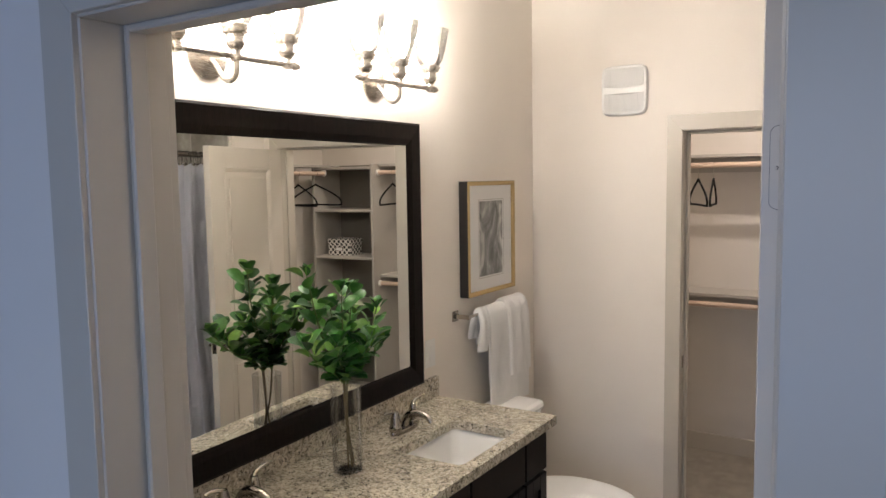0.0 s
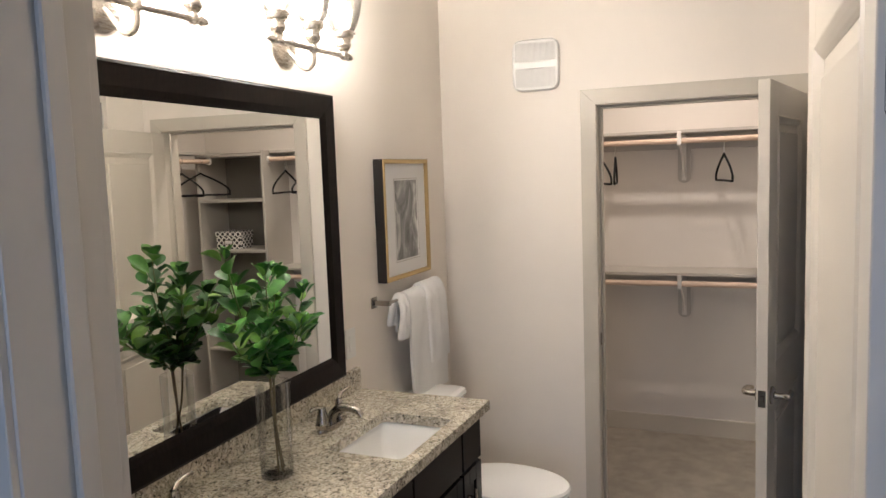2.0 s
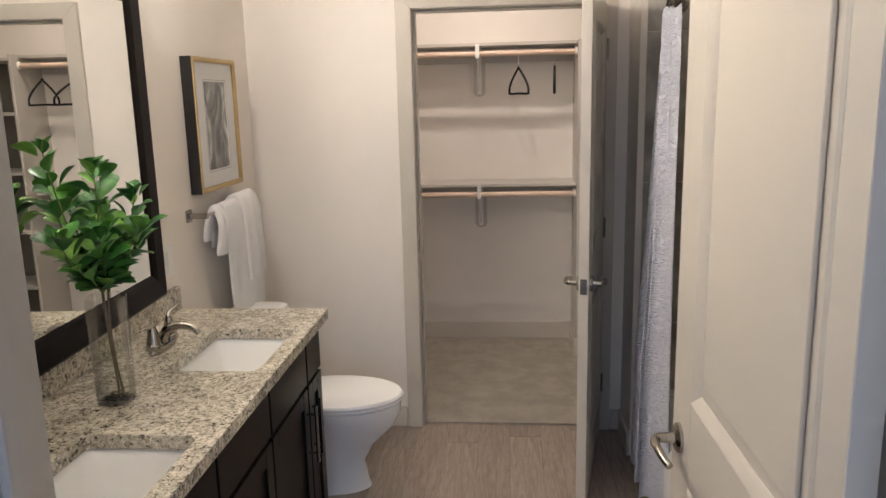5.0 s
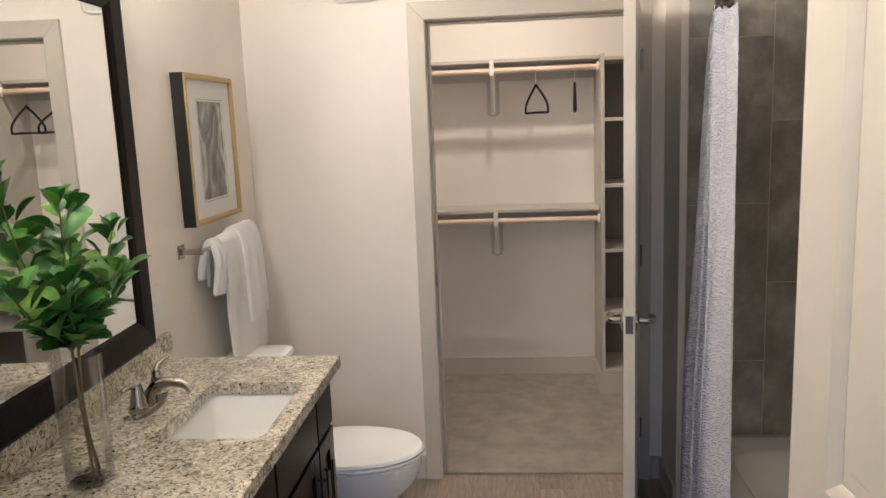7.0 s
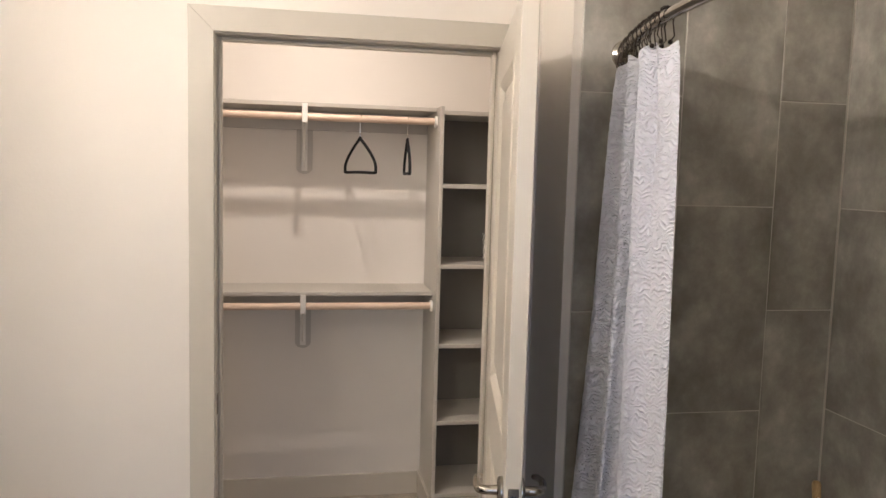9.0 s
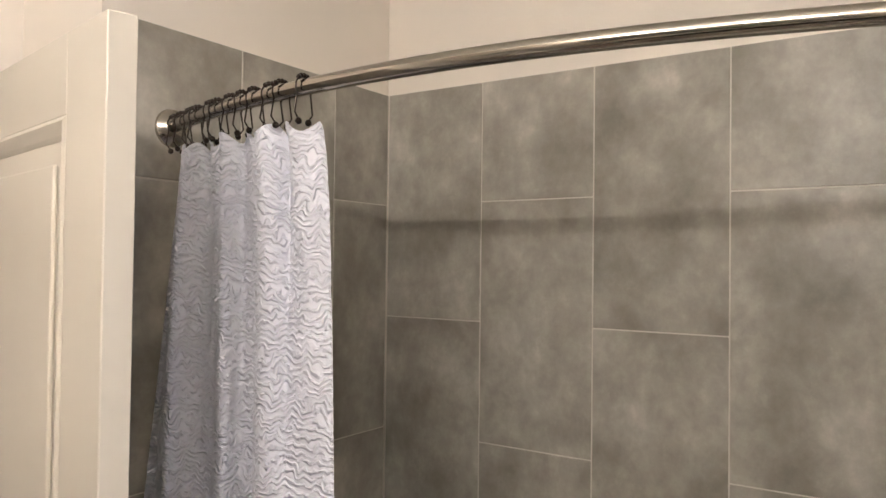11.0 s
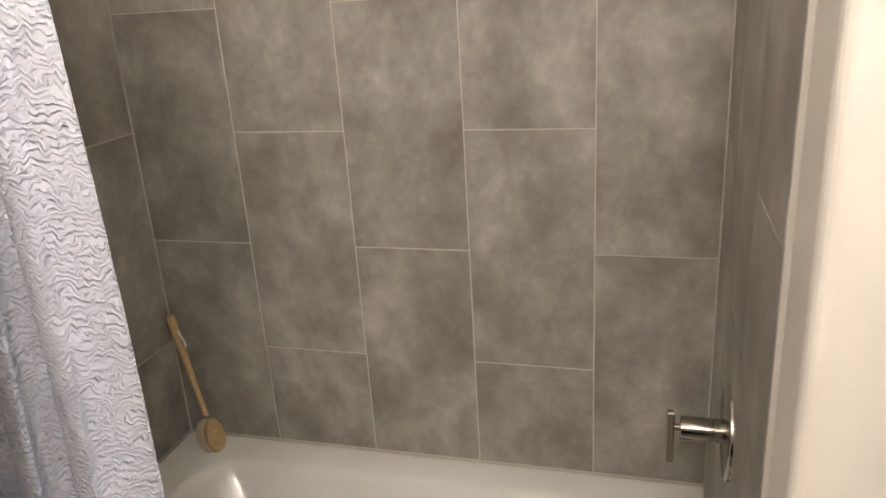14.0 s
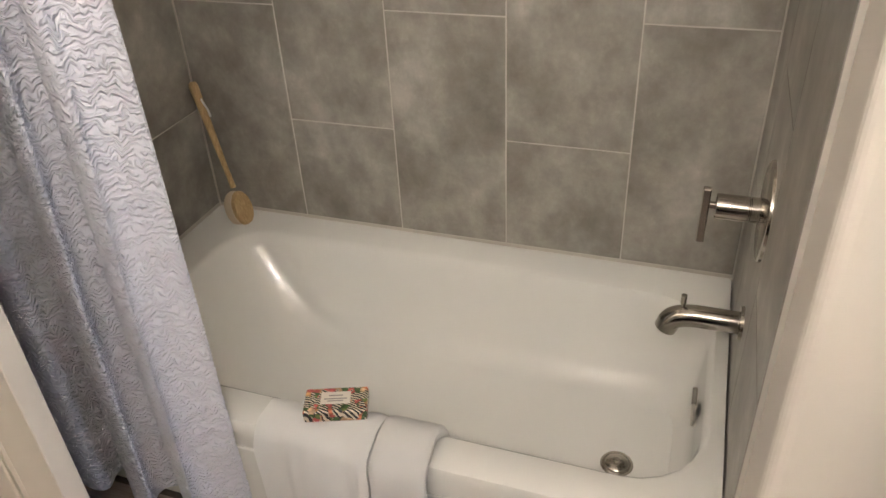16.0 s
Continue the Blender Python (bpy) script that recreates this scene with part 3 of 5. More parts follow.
PANELS = [(0.22, 0.85), (1.03, 1.91)]
door("door_1", "greige two-panel closet door standing open", 0.767, 2.022, 0.038, (1.627, -0.012, 0), -100.9, PANELS, 0.042)
door("door_2", "greige two-panel bathroom door standing open", 0.760, 2.050, 0.038, (1.637, -2.735, 0), 91.6, [(0.22, 0.85), (1.03, 1.94)], -0.004, 0.075)
setting("strike_plate", box((0.7855, 0.006, 0.895), (0.7875, 0.034, 0.955), 0.0005, 1), M_NICKEL, "nickel strike plate on the closet jamb", "strike plate")
setting("strike_plate", box((0.6895, -2.830, 0.895), (0.6915, -2.802, 0.955), 0.0005, 1), M_NICKEL, "nickel strike plate on the bathroom jamb", "strike plate")


# ---- vanity ----
van = thing("vanity_cabinet", "dark espresso-stained vanity cabinet with slab fronts", "cabinet", (0.27, -1.87, 0))
part("body", boxes(((0.0, -2.775, 0.10), (0.512, -0.988, 0.715)), ((0.500, -2.775, 0.715), (0.512, -0.988, 0.861)), ((0.0, -1.004, 0.715), (0.500, -0.988, 0.861)), ((0.0, -2.775, 0.715), (0.500, -2.760, 0.861)), ((0.0, -2.775, 0), (0.44, -0.992, 0.10))), M_ESPRESSO, van)
cuts = [-0.985, -1.172, -1.572, -1.972, -2.372, -2.772]
for i, (a, b) in enumerate(zip(cuts, cuts[1:])):
    part("false_front", box((0.512, b + 0.006, 0.690), (0.534, a - 0.006, 0.846), 0.002, 2), M_ESPRESSO, van)
    y0, y1 = b + 0.006, a - 0.006
    s = 0.055
    bm = boxes(((0.512, y0, 0.115), (0.534, y0 + s, 0.676)), ((0.512, y1 - s, 0.115), (0.534, y1, 0.676)), ((0.512, y0 + s, 0.115), (0.534, y1 - s, 0.115 + s)), ((0.512, y0 + s, 0.676 - s), (0.534, y1 - s, 0.676)), bevel=0.0015)
    box((0.513, y0 + s - 0.001, 0.115 + s - 0.001), (0.524, y1 - s + 0.001, 0.676 - s + 0.001), 0, 1, bm)
    dr = part("cabinet_door", bm, M_ESPRESSO, van)
    hy = y0 + 0.028 if i % 2 == 0 else y1 - 0.028
    bm = tube([(0.566, hy, 0.420), (0.566, hy, 0.625)], 0.006, 12)
    for z in (0.452, 0.593):
        tube([(0.533, hy, z), (0.566, hy, z)], 0.0045, 10, bm)
    part("handle", bm, M_NICKEL, dr, "brushed nickel bar pull", False, True)

SINKS = [(-1.600, -1.210), (-2.400, -2.010)]
SX0, SX1 = 0.245, 0.515
ct = thing("countertop", "speckled beige and grey granite vanity top", "countertop", (0.28, -1.87, 0.862))
bm = boxes(((0.0, -2.779, 0.862), (SX0, -0.965, 0.897)), ((SX1, -2.779, 0.862), (0.566, -0.965, 0.897)))
for a, b in ((SINKS[0][1], -0.965), (SINKS[1][1], SINKS[0][0]), (-2.779, SINKS[1][0])):
    box((SX0, a, 0.862), (SX1, b, 0.897), 0, 1, bm)
bmesh.ops.remove_doubles(bm, verts=bm.verts, dist=0.0001)
# soften the corners of the two cut-outs
for y0, y1 in SINKS:
    for cx, cy, sx, sy in ((SX0, y0, 1, 1), (SX1, y0, -1, 1), (SX0, y1, 1, -1), (SX1, y1, -1, -1)):
        r = 0.028
        pts = [(cx, cy, 0.863)] + [(cx + sx * r * (1 - math.sin(radians(15 * k))), cy + sy * r * (1 - math.cos(radians(15 * k))), 0.863) for k in range(7)]
        ngon(pts, bm, (0, 0, 0.0339))
part("slab", bm, M_GRANITE, ct)
part("backsplash", box((0.001, -2.779, 0.8975), (0.021, -0.967, 0.985), 0.002, 2), M_GRANITE, ct)
for y0, y1 in SINKS:
    sk = thing("sink", "white rectangular undermount porcelain sink", "sink", (0.38, (y0 + y1) / 2, 0.72), group="vanity sinks")
    rings = [rounded(SX0 - 0.012, y0 - 0.012, SX1 + 0.012, y1 + 0.012, 0.8615, 0.04), rounded(SX0 - 0.006, y0 - 0.006, SX1 + 0.006, y1 + 0.006, 0.858, 0.035), rounded(SX0 + 0.004, y0 + 0.006, SX1 - 0.004, y1 - 0.006, 0.84, 0.035), rounded(SX0 + 0.018, y0 + 0.024, SX1 - 0.018, y1 - 0.024, 0.77, 0.04), rounded(SX0 + 0.035, y0 + 0.048, SX1 - 0.035, y1 - 0.048, 0.742, 0.045), rounded(SX0 + 0.08, y0 + 0.13, SX1 - 0.08, y1 - 0.13, 0.732, 0.03)]
    part("basin", loft(rings, None, False, True), M_PORCELAIN, sk, "", False, True)
    part("drain", lathe([(0, 0.0015), (0.020, 0.003), (0.026, 0.0015), (0.028, 0)], 24, Matrix.Translation((0.38, (y0 + y1) / 2, 0.7325))), M_CHROME, sk, "chrome drain", False, True)


def faucet(yc):
    x = 0.150
    f = thing("faucet", "brushed nickel two-handle faucet on the granite", "faucet", (x, yc, 0.897), group="vanity faucets")
    ring = [(x + 0.026 * math.cos(a) + 0, yc + 0.082 * math.sin(a) * (1 if abs(math.sin(a)) < 0.9 else 1), 0) for a in [2 * math.pi * k / 32 for k in range(32)]]
    part("base", loft([[(p[0], p[1], z) for p in ring] if s == 1 else [(x + (p[0] - x) * s, yc + (p[1] - yc) * s, z) for p in ring] for s, z in ((1, 0.897), (1, 0.908), (0.93, 0.914))], None, True, True), M_NICKEL, f, "", False, True)
    for sgn in (-1, 1):
        hy = yc + 0.056 * sgn
        h = part("handle", lathe([(0.0245, 0), (0.0245, 0.014), (0.021, 0.018), (0.020, 0.030), (0.0135, 0.062), (0.011, 0.070), (0, 0.072)], 24, Matrix.Translation((x, hy, 0.911))), M_NICKEL, f, "", False, True)
        if sgn < 0:
            pts = smooth_path([(x, hy, 0.976), (x - 0.004, hy - 0.016, 0.984), (x - 0.008, hy - 0.040, 0.986), (x - 0.010, hy - 0.056, 0.983)], 4)
        else:
            pts = smooth_path([(x, hy, 0.968), (x - 0.004, hy + 0.006, 0.982), (x - 0.002, hy + 0.020, 0.994), (x + 0.006, hy + 0.046, 1.004), (x + 0.010, hy + 0.060, 1.005)], 4)
        part("lever", tube(pts, [0.0085 - 0.004 * k / len(pts) for k in range(len(pts))], 10), M_NICKEL, h, "", False, True)
    pts = smooth_path([(x, yc, 0.905), (x + 0.004, yc, 0.935), (x + 0.026, yc, 0.960), (x + 0.066, yc, 0.971), (x + 0.104, yc, 0.962), (x + 0.120, yc, 0.944)], 6)
    part("spout", tube(pts, [0.018 - 0.008 * k / len(pts) for k in range(len(pts))], 16), M_NICKEL, f, "", False, True)
    return f


faucet(-1.405)
faucet(-2.205)

# framed mirror on the backsplash
MIR_TURN = 2.4
mr = thing("wall_mirror", "large wall mirror in a wide dark espresso frame", "mirror", (0.0, -1.095, 0.986), rz=90.0 + MIR_TURN)
ML, MH, FW = 1.42, 1.059, 0.092
prof = [(0, 0.0), (0, 0.030), (0.008, 0.034), (FW - 0.03, 0.030), (FW - 0.012, 0.024), (FW, 0.016), (FW, 0.0)]
prof = [(a, -b) for a, b in prof]
bm = frame_sweep(0, 0, ML, MH, prof)
bm.transform(Matrix.Rotation(math.pi, 4, "Z"))
part("mirror_frame", bm, M_ESPRESSO, mr, "dark stained wooden frame", True)
part("mirror_pane", box((-ML + FW - 0.006, -0.0185, FW - 0.006), (-FW + 0.006, -0.0135, MH - FW + 0.006)), M_MIRROR, mr, "silvered mirror glass", True)


def sconce(yc):
    s = thing("vanity_light", "brushed nickel three-arm wall light with clear glass bells, lit", "wall lamp", (0, yc, 2.185), group="vanity lights")
    part("wall_plate", lathe([(0, 0.020), (0.030, 0.019), (0.055, 0.013), (0.068, 0.006), (0.070, 0.0)], 36, Matrix.Translation((0.0, yc, 2.187)) @ Matrix.Rotation(radians(90), 4, "Y")), M_SATIN, s, "", False, True)
    part("arm", tube(smooth_path([(0.015, yc, 2.175), (0.040, yc, 2.150), (0.065, yc, 2.118), (0.095, yc, 2.108), (0.118, yc, 2.126), (0.121, yc, 2.165)], 6), 0.0075, 12), M_SATIN, s, "", False, True)
    bm = tube([(0.12, yc - 0.225, 2.172), (0.12, yc + 0.225, 2.172)], 0.0085, 14)
    for sg in (-1, 1):
        lathe([(0.0085, 0), (0.013, 0.004), (0.013, 0.010), (0.008, 0.016), (0.010, 0.022), (0.004, 0.034), (0, 0.036)], 14, Matrix.Translation((0.12, yc + 0.222 * sg, 2.172)) @ Matrix.Rotation(radians(-90 * sg), 4, "X"), bm)
    part("bar", bm, M_SATIN, s, "", False, True)
    for dy in (-0.200, 0.0, 0.200):
        at = Matrix.Translation((0.12, yc + dy, 2.172))
        c = part("lamp_holder", lathe([(0, -0.015), (0.014, -0.012), (0.017, 0.0), (0.014, 0.010), (0.012, 0.016), (0.020, 0.024), (0.026, 0.034), (0.027, 0.040), (0.025, 0.044), (0.025, 0.060), (0.034, 0.063), (0.036, 0.068), (0.036, 0.088), (0.0325, 0.089), (0.031, 0.072), (0, 0.070)], 28, at), M_SATIN, s, "", False, True)
        for k in range(3):
            a = radians(20 + 120 * k)
            part("thumb_screw", tube([(0.12 + 0.030 * math.cos(a), yc + dy + 0.030 * math.sin(a), 2.250), (0.12 + 0.043 * math.cos(a), yc + dy + 0.043 * math.sin(a), 2.250)], 0.0036, 8), M_SATIN, c)
        part("glass_shade", lathe([(0.0265, 0.074), (0.040, 0.090), (0.052, 0.112), (0.062, 0.145), (0.069, 0.185), (0.076, 0.222), (0.0745, 0.222), (0.0675, 0.185), (0.0605, 0.146), (0.0505, 0.113), (0.0385, 0.0915), (0.025, 0.076)], 36, at), M_SHADE, s, "clear glass bell shade", False, True)
        b = part("bulb", lathe([(0.0265, 0.134), (0.0298, 0.146), (0.0300, 0.160), (0.026, 0.176), (0.016, 0.188), (0, 0.192)], 20, at), M_BULB, s, "lit frosted bulb", False, True)
        part("bulb_base", lathe([(0, 0.071), (0.013, 0.072), (0.0135, 0.092), (0.018, 0.110), (0.0258, 0.1325), (0, 0.1335)], 20, at), M_PLASTIC, b, "white plastic bulb base", False, True)


sconce(-1.350)
sconce(-2.125)

# picture
pic = thing("framed_picture", "abstract grey print in a gilt and black frame", "picture", (0, -0.525, 1.29))
py0, py1, pz0, pz1 = -0.752, -0.302, 1.290, 1.812


def wall_frame(y0, z0, y1, z1, prof):
    bm = frame_sweep(y0, z0, y1, z1, [(a, b) for a, b in prof])
    bm.transform(Matrix(((0, -1, 0, 0), (1, 0, 0, 0), (0, 0, 1, 0), (0, 0, 0, 1))))
    return bm


part("frame_side", wall_frame(py0, pz0, py1, pz1, [(0, 0.001), (0, 0.045), (0.012, 0.045), (0.012, 0.001)]), M_FRAMESIDE, pic, "black frame edge")
part("frame_face", wall_frame(py0, pz0, py1, pz1, [(0.0005, 0.0452), (0.002, 0.049), (0.012, 0.050), (0.018, 0.047), (0.020, 0.043), (0.020, 0.030), (0.013, 0.030), (0.013, 0.0452)]), M_GOLD, pic, "gilt frame face")
part("mat_board", boxes(((0.032, py0 + 0.018, pz0 + 0.018), (0.036, -0.632, pz1 - 0.018)), ((0.032, -0.408, pz0 + 0.018), (0.036, py1 - 0.018, pz1 - 0.018)), ((0.032, -0.632, pz0 + 0.018), (0.036, -0.408, 1.372)), ((0.032, -0.632, 1.720), (0.036, -0.408, pz1 - 0.018))), M_MAT, pic, "white mat board")
part("print", box((0.030, -0.633, 1.371), (0.034, -0.407, 1.721)), M_ART, pic, "grey and white abstract print")
part("mount_line", wall_frame(-0.640, 1.364, -0.400, 1.728, [(0, 0.0362), (0, 0.0368), (0.0025, 0.0368), (0.0025, 0.0362)]), M_INK, pic)


# towel bar and towels
tb = thing("towel_bar", "square brushed nickel towel bar on the wall", "towel bar", (0, -0.53, 1.215))
part("bar", box((0.062, -0.800, 1.209), (0.074, -0.262, 1.221), 0.001, 1), M_NICKEL, tb)
for y in (-0.800, -0.255):
    pl = part("post", boxes(((0.006, y - 0.010, 1.205), (0.080, y + 0.010, 1.225)), bevel=0.001), M_NICKEL, tb)
    part("wall_plate", box((0.0005, y - 0.023, 1.192), (0.007, y + 0.023, 1.238), 0.001, 1), M_NICKEL, pl)


def drape(profile, y0, y1, thick, seed, axis_steps=26, wav=0.004, lean=0.0, gather=1.0):
    """Cloth folded over a bar: profile is (x, z) along the cloth, run from y0 to y1 with soft creases."""
    prof = smooth_path([(p[0], 0, p[1]) for p in profile], 7)
    n = len(prof)
    hi, lo = max(p.z for p in prof), min(p.z for p in prof)
    bm = bmesh.new()
    top, bot = [], []
    for j in range(axis_steps + 1):
        u = j / axis_steps
        ra, rb = [], []
        for i, p in enumerate(prof):
            a, b = prof[max(i - 1, 0)], prof[min(i + 1, n - 1)]
            d = (b - a).normalized()
            nn = Vector((-d.z, 0, d.x))
            end = abs(i / (n - 1) - 0.5) * 2
            w = noise.noise(Vector((u * 5 + seed, i * 0.09, seed))) * wav * (0.35 + end) + noise.noise(Vector((u * 16, i * 0.2, seed + 3))) * wav * 0.25
            th = thick * (0.55 + 0.45 * min(1, min(u, 1 - u) * 14)) * (0.7 + 0.3 * min(1, min(i, n - 1 - i) / 2))
            low = min(1.0, max(0.0, (hi - p.z) / max(hi - lo, 0.001)) * 1.6)
            y = (y0 + y1) / 2 + (y1 - y0) * (u - 0.5) * (gather + (1 - gather) * low) + lean * (p.z - profile[0][1]) + noise.noise(Vector((seed, i * 0.13, 7 + (u > 0.5)))) * 0.006
            c = Vector((p.x, y, p.z)) + nn * w
            ra.append(bm.verts.new(c + nn * th / 2))
            rb.append(bm.verts.new(c - nn * th / 2))
        top.append(ra)
        bot.append(rb)
    for j in range(axis_steps):
        for i in range(n - 1):
            bm.faces.new((top[j][i], top[j][i + 1], top[j + 1][i + 1], top[j + 1][i]))
            bm.faces.new((bot[j][i], bot[j + 1][i], bot[j + 1][i + 1], bot[j][i + 1]))
        bm.faces.new((top[j][0], top[j + 1][0], bot[j + 1][0], bot[j][0]))
        bm.faces.new((top[j][-1], bot[j][-1], bot[j + 1][-1], top[j + 1][-1]))
    for i in range(n - 1):
        bm.faces.new((top[0][i], bot[0][i], bot[0][i + 1], top[0][i + 1]))
        bm.faces.new((top[-1][i], top[-1][i + 1], bot[-1][i + 1], bot[-1][i]))
    return bm


tw = thing("bath_towel", "white terry bath towel folded over the towel bar", "towel", (0.07, -0.48, 1.2), group="towels on the bar")
part("cloth", drape([(0.028, 1.06), (0.030, 1.11), (0.036, 1.19), (0.064, 1.234), (0.092, 1.20), (0.096, 1.10), (0.090, 0.95), (0.092, 0.735)], -0.655, -0.258, 0.019, 1.3, wav=0.009, lean=-0.03, gather=0.93), M_TOWEL, tw, "", False, True)
part("woven_band", drape([(0.0965, 0.855), (0.0967, 0.835), (0.0970, 0.815)], -0.640, -0.42, 0.006, 2.2, 12, 0.002), M_TOWEL, tw, "", False, True)
tw = thing("hand_towel", "white terry hand towel with ribbed band over the bath towel", "towel", (0.07, -0.42, 1.25), group="towels on the bar")
part("cloth", drape([(0.018, 1.05), (0.021, 1.15), (0.032, 1.216), (0.066, 1.248), (0.098, 1.208), (0.106, 1.10), (0.110, 0.885)], -0.478, -0.278, 0.020, 5.1, wav=0.008, lean=-0.05, gather=1.08), M_TOWEL, tw, "", False, True)
for k in range(7):
    z = 0.975 + 0.013 * k
    part("rib", drape([(0.1165 - (z - 0.97) * 0.02, z - 0.004), (0.1180 - (z - 0.97) * 0.02, z), (0.1165 - (z - 0.97) * 0.02, z + 0.004)], -0.478, -0.284, 0.004, 5.1, 10, 0.001), M_TOWEL, tw)
tw = thing("washcloth", "small white washcloth tucked over the towel bar", "towel", (0.07, -0.73, 1.2), group="towels on the bar")
part("cloth", drape([(0.034, 1.10), (0.040, 1.17), (0.066, 1.232), (0.092, 1.18), (0.094, 1.11), (0.090, 1.045)], -0.728, -0.664, 0.022, 9.4, 18, 0.012, lean=0.06, gather=0.9), M_TOWEL, tw, "", False, True)

# switch plate
sw = thing("wall_switch", "white plastic rocker switch plate by the mirror", "switch", (0, -1.005, 1.09))
part("plate", box((0.0005, -1.042, 1.030), (0.006, -0.970, 1.148), 0.002, 2), M_PLASTIC, sw)
part("rocker", box((0.006, -1.022, 1.056), (0.009, -0.990, 1.122), 0.001, 1), M_PLASTIC, sw)


# exhaust fan grille
fan = thing("exhaust_fan", "white plastic exhaust fan grille with fine slots", "vent", (0.505, 0, 2.23))
fx0, fx1, fz0, fz1 = 0.384, 0.612, 2.118, 2.360


def barrel(k, y, n=12):
    """A square outline with bowed sides, drawn in by k, at depth y."""
    cx, cz, hw, hh = (fx0 + fx1) / 2, (fz0 + fz1) / 2, (fx1 - fx0) / 2 - k, (fz1 - fz0) / 2 - k
    pts = []
    for m in range(4 * n):
        a = 2 * math.pi * m / (4 * n)
        c, q = math.cos(a), math.sin(a)
        pts.append((cx + hw * math.copysign(abs(c) ** 0.32, c), y, cz + hh * math.copysign(abs(q) ** 0.32, q)))
    return pts


part("cover", loft([barrel(k, y) for k, y in ((0, -0.001), (0, -0.012), (0.006, -0.020))], None, False, True), M_PLASTIC, fan, "", False, True)
M_SLOT = material("slot_grey", (0.42, 0.41, 0.39), 0.6)
for z0, z1 in ((fz0 + 0.018, 2.225), (2.258, fz1 - 0.018)):
    part("slot_field", box((fx0 + 0.016, -0.0212, z0), (fx1 - 0.016, -0.0195, z1), 0.0006, 1), M_SLOT, fan, "grey slotted field")
for k in range(34):
    x = fx0 + 0.018 + (fx1 - fx0 - 0.036) * k / 33
    dip = 0.010 * math.sin(math.pi * k / 33)
    for z0, z1 in ((fz0 + 0.014, 2.228 - dip), (2.258 - dip * 0.6, fz1 - 0.014)):
        part("slat", box((x - 0.0017, -0.0245, z0), (x + 0.0017, -0.0205, z1)), M_PLASTIC, fan)

# toilet
tl = thing("toilet", "white two-piece toilet with its lid closed", "toilet", (0.4, -0.60, 0))
TY = -0.600
part("tank", loft([rounded(0.03, TY - 0.195, 0.215, TY + 0.195, 0.40, 0.03), rounded(0.025, TY - 0.205, 0.225, TY + 0.205, 0.43, 0.03), rounded(0.02, TY - 0.215, 0.235, TY + 0.215, 0.725, 0.03)], None, True, True), M_PORCELAIN, tl, "", False, True)
part("tank_lid", loft([rounded(0.012, TY - 0.222, 0.243, TY + 0.222, 0.7255, 0.035), rounded(0.008, TY - 0.228, 0.250, TY + 0.228, 0.738, 0.04), rounded(0.012, TY - 0.224, 0.246, TY + 0.224, 0.756, 0.04), rounded(0.03, TY - 0.205, 0.228, TY + 0.205, 0.763, 0.03)], None, True, True), M_PORCELAIN, tl, "", False, True)
part("bowl", loft([oval(0.40, TY, 0.225, 0.105, 0.001, 40, 0.18), oval(0.40, TY, 0.215, 0.10, 0.03, 40, 0.18), oval(0.40, TY, 0.20, 0.092, 0.12, 40, 0.18), oval(0.42, TY, 0.225, 0.105, 0.20, 40, 0.21), oval(0.46, TY, 0.275, 0.150, 0.29, 40, 0.26), oval(0.48, TY, 0.285, 0.178, 0.355, 40, 0.28), oval(0.48, TY, 0.285, 0.182, 0.392, 40, 0.28), oval(0.48, TY, 0.275, 0.172, 0.398, 40, 0.27)], None, True, True), M_PORCELAIN, tl, "", False, True)
part("seat", loft([oval(0.485, TY, 0.285, 0.186, 0.399, 40, 0.235), oval(0.485, TY, 0.290, 0.190, 0.405, 40, 0.24), oval(0.485, TY, 0.288, 0.188, 0.412, 40, 0.238)], None, True, True), M_PORCELAIN, tl, "", False, True)
part("lid", loft([oval(0.485, TY, 0.286, 0.187, 0.4135, 40, 0.236), oval(0.485, TY, 0.290, 0.190, 0.420, 40, 0.24), oval(0.485, TY, 0.282, 0.182, 0.430, 40, 0.232), oval(0.485, TY, 0.22, 0.13, 0.436, 40, 0.17)], None, True, True), M_PORCELAIN, tl, "", False, True)
for dy in (-0.07, 0.07):
    part("lid_hinge", box((0.236, TY + dy - 0.018, 0.399), (0.262, TY + dy + 0.018, 0.430), 0.005, 2), M_PORCELAIN, tl)
part("flush_lever", boxes(((0.236, TY - 0.175, 0.66), (0.250, TY - 0.155, 0.68)), ((0.248, TY - 0.170, 0.664), (0.256, TY - 0.095, 0.676)), bevel=0.002), M_CHROME, tl, "chrome flush lever")

# ---- vase with leafy branches ----
VX, VY = 0.217, -1.813
vs = thing("glass_vase", "tall clear glass cylinder vase on the granite", "vase", (VX, VY, 0.897))
part("glass", lathe([(0, 0.0005), (0.046, 0.0005), (0.048, 0.004), (0.050, 0.275), (0.0488, 0.277), (0.0475, 0.275), (0.0455, 0.014), (0, 0.012)], 44, Matrix.Translation((VX, VY, 0.897))), M_VASE, vs, "", False, True)
part("water", lathe([(0, 0.0125), (0.0450, 0.0146), (0.0453, 0.048), (0, 0.048)], 40, Matrix.Translation((VX, VY, 0.897))), M_WATER, vs, "clear water", False, True)
pl = thing("leafy_branches", "artificial green leafy branches standing in the vase", "plant", (VX, VY, 0.912))
rng = random.Random(11)


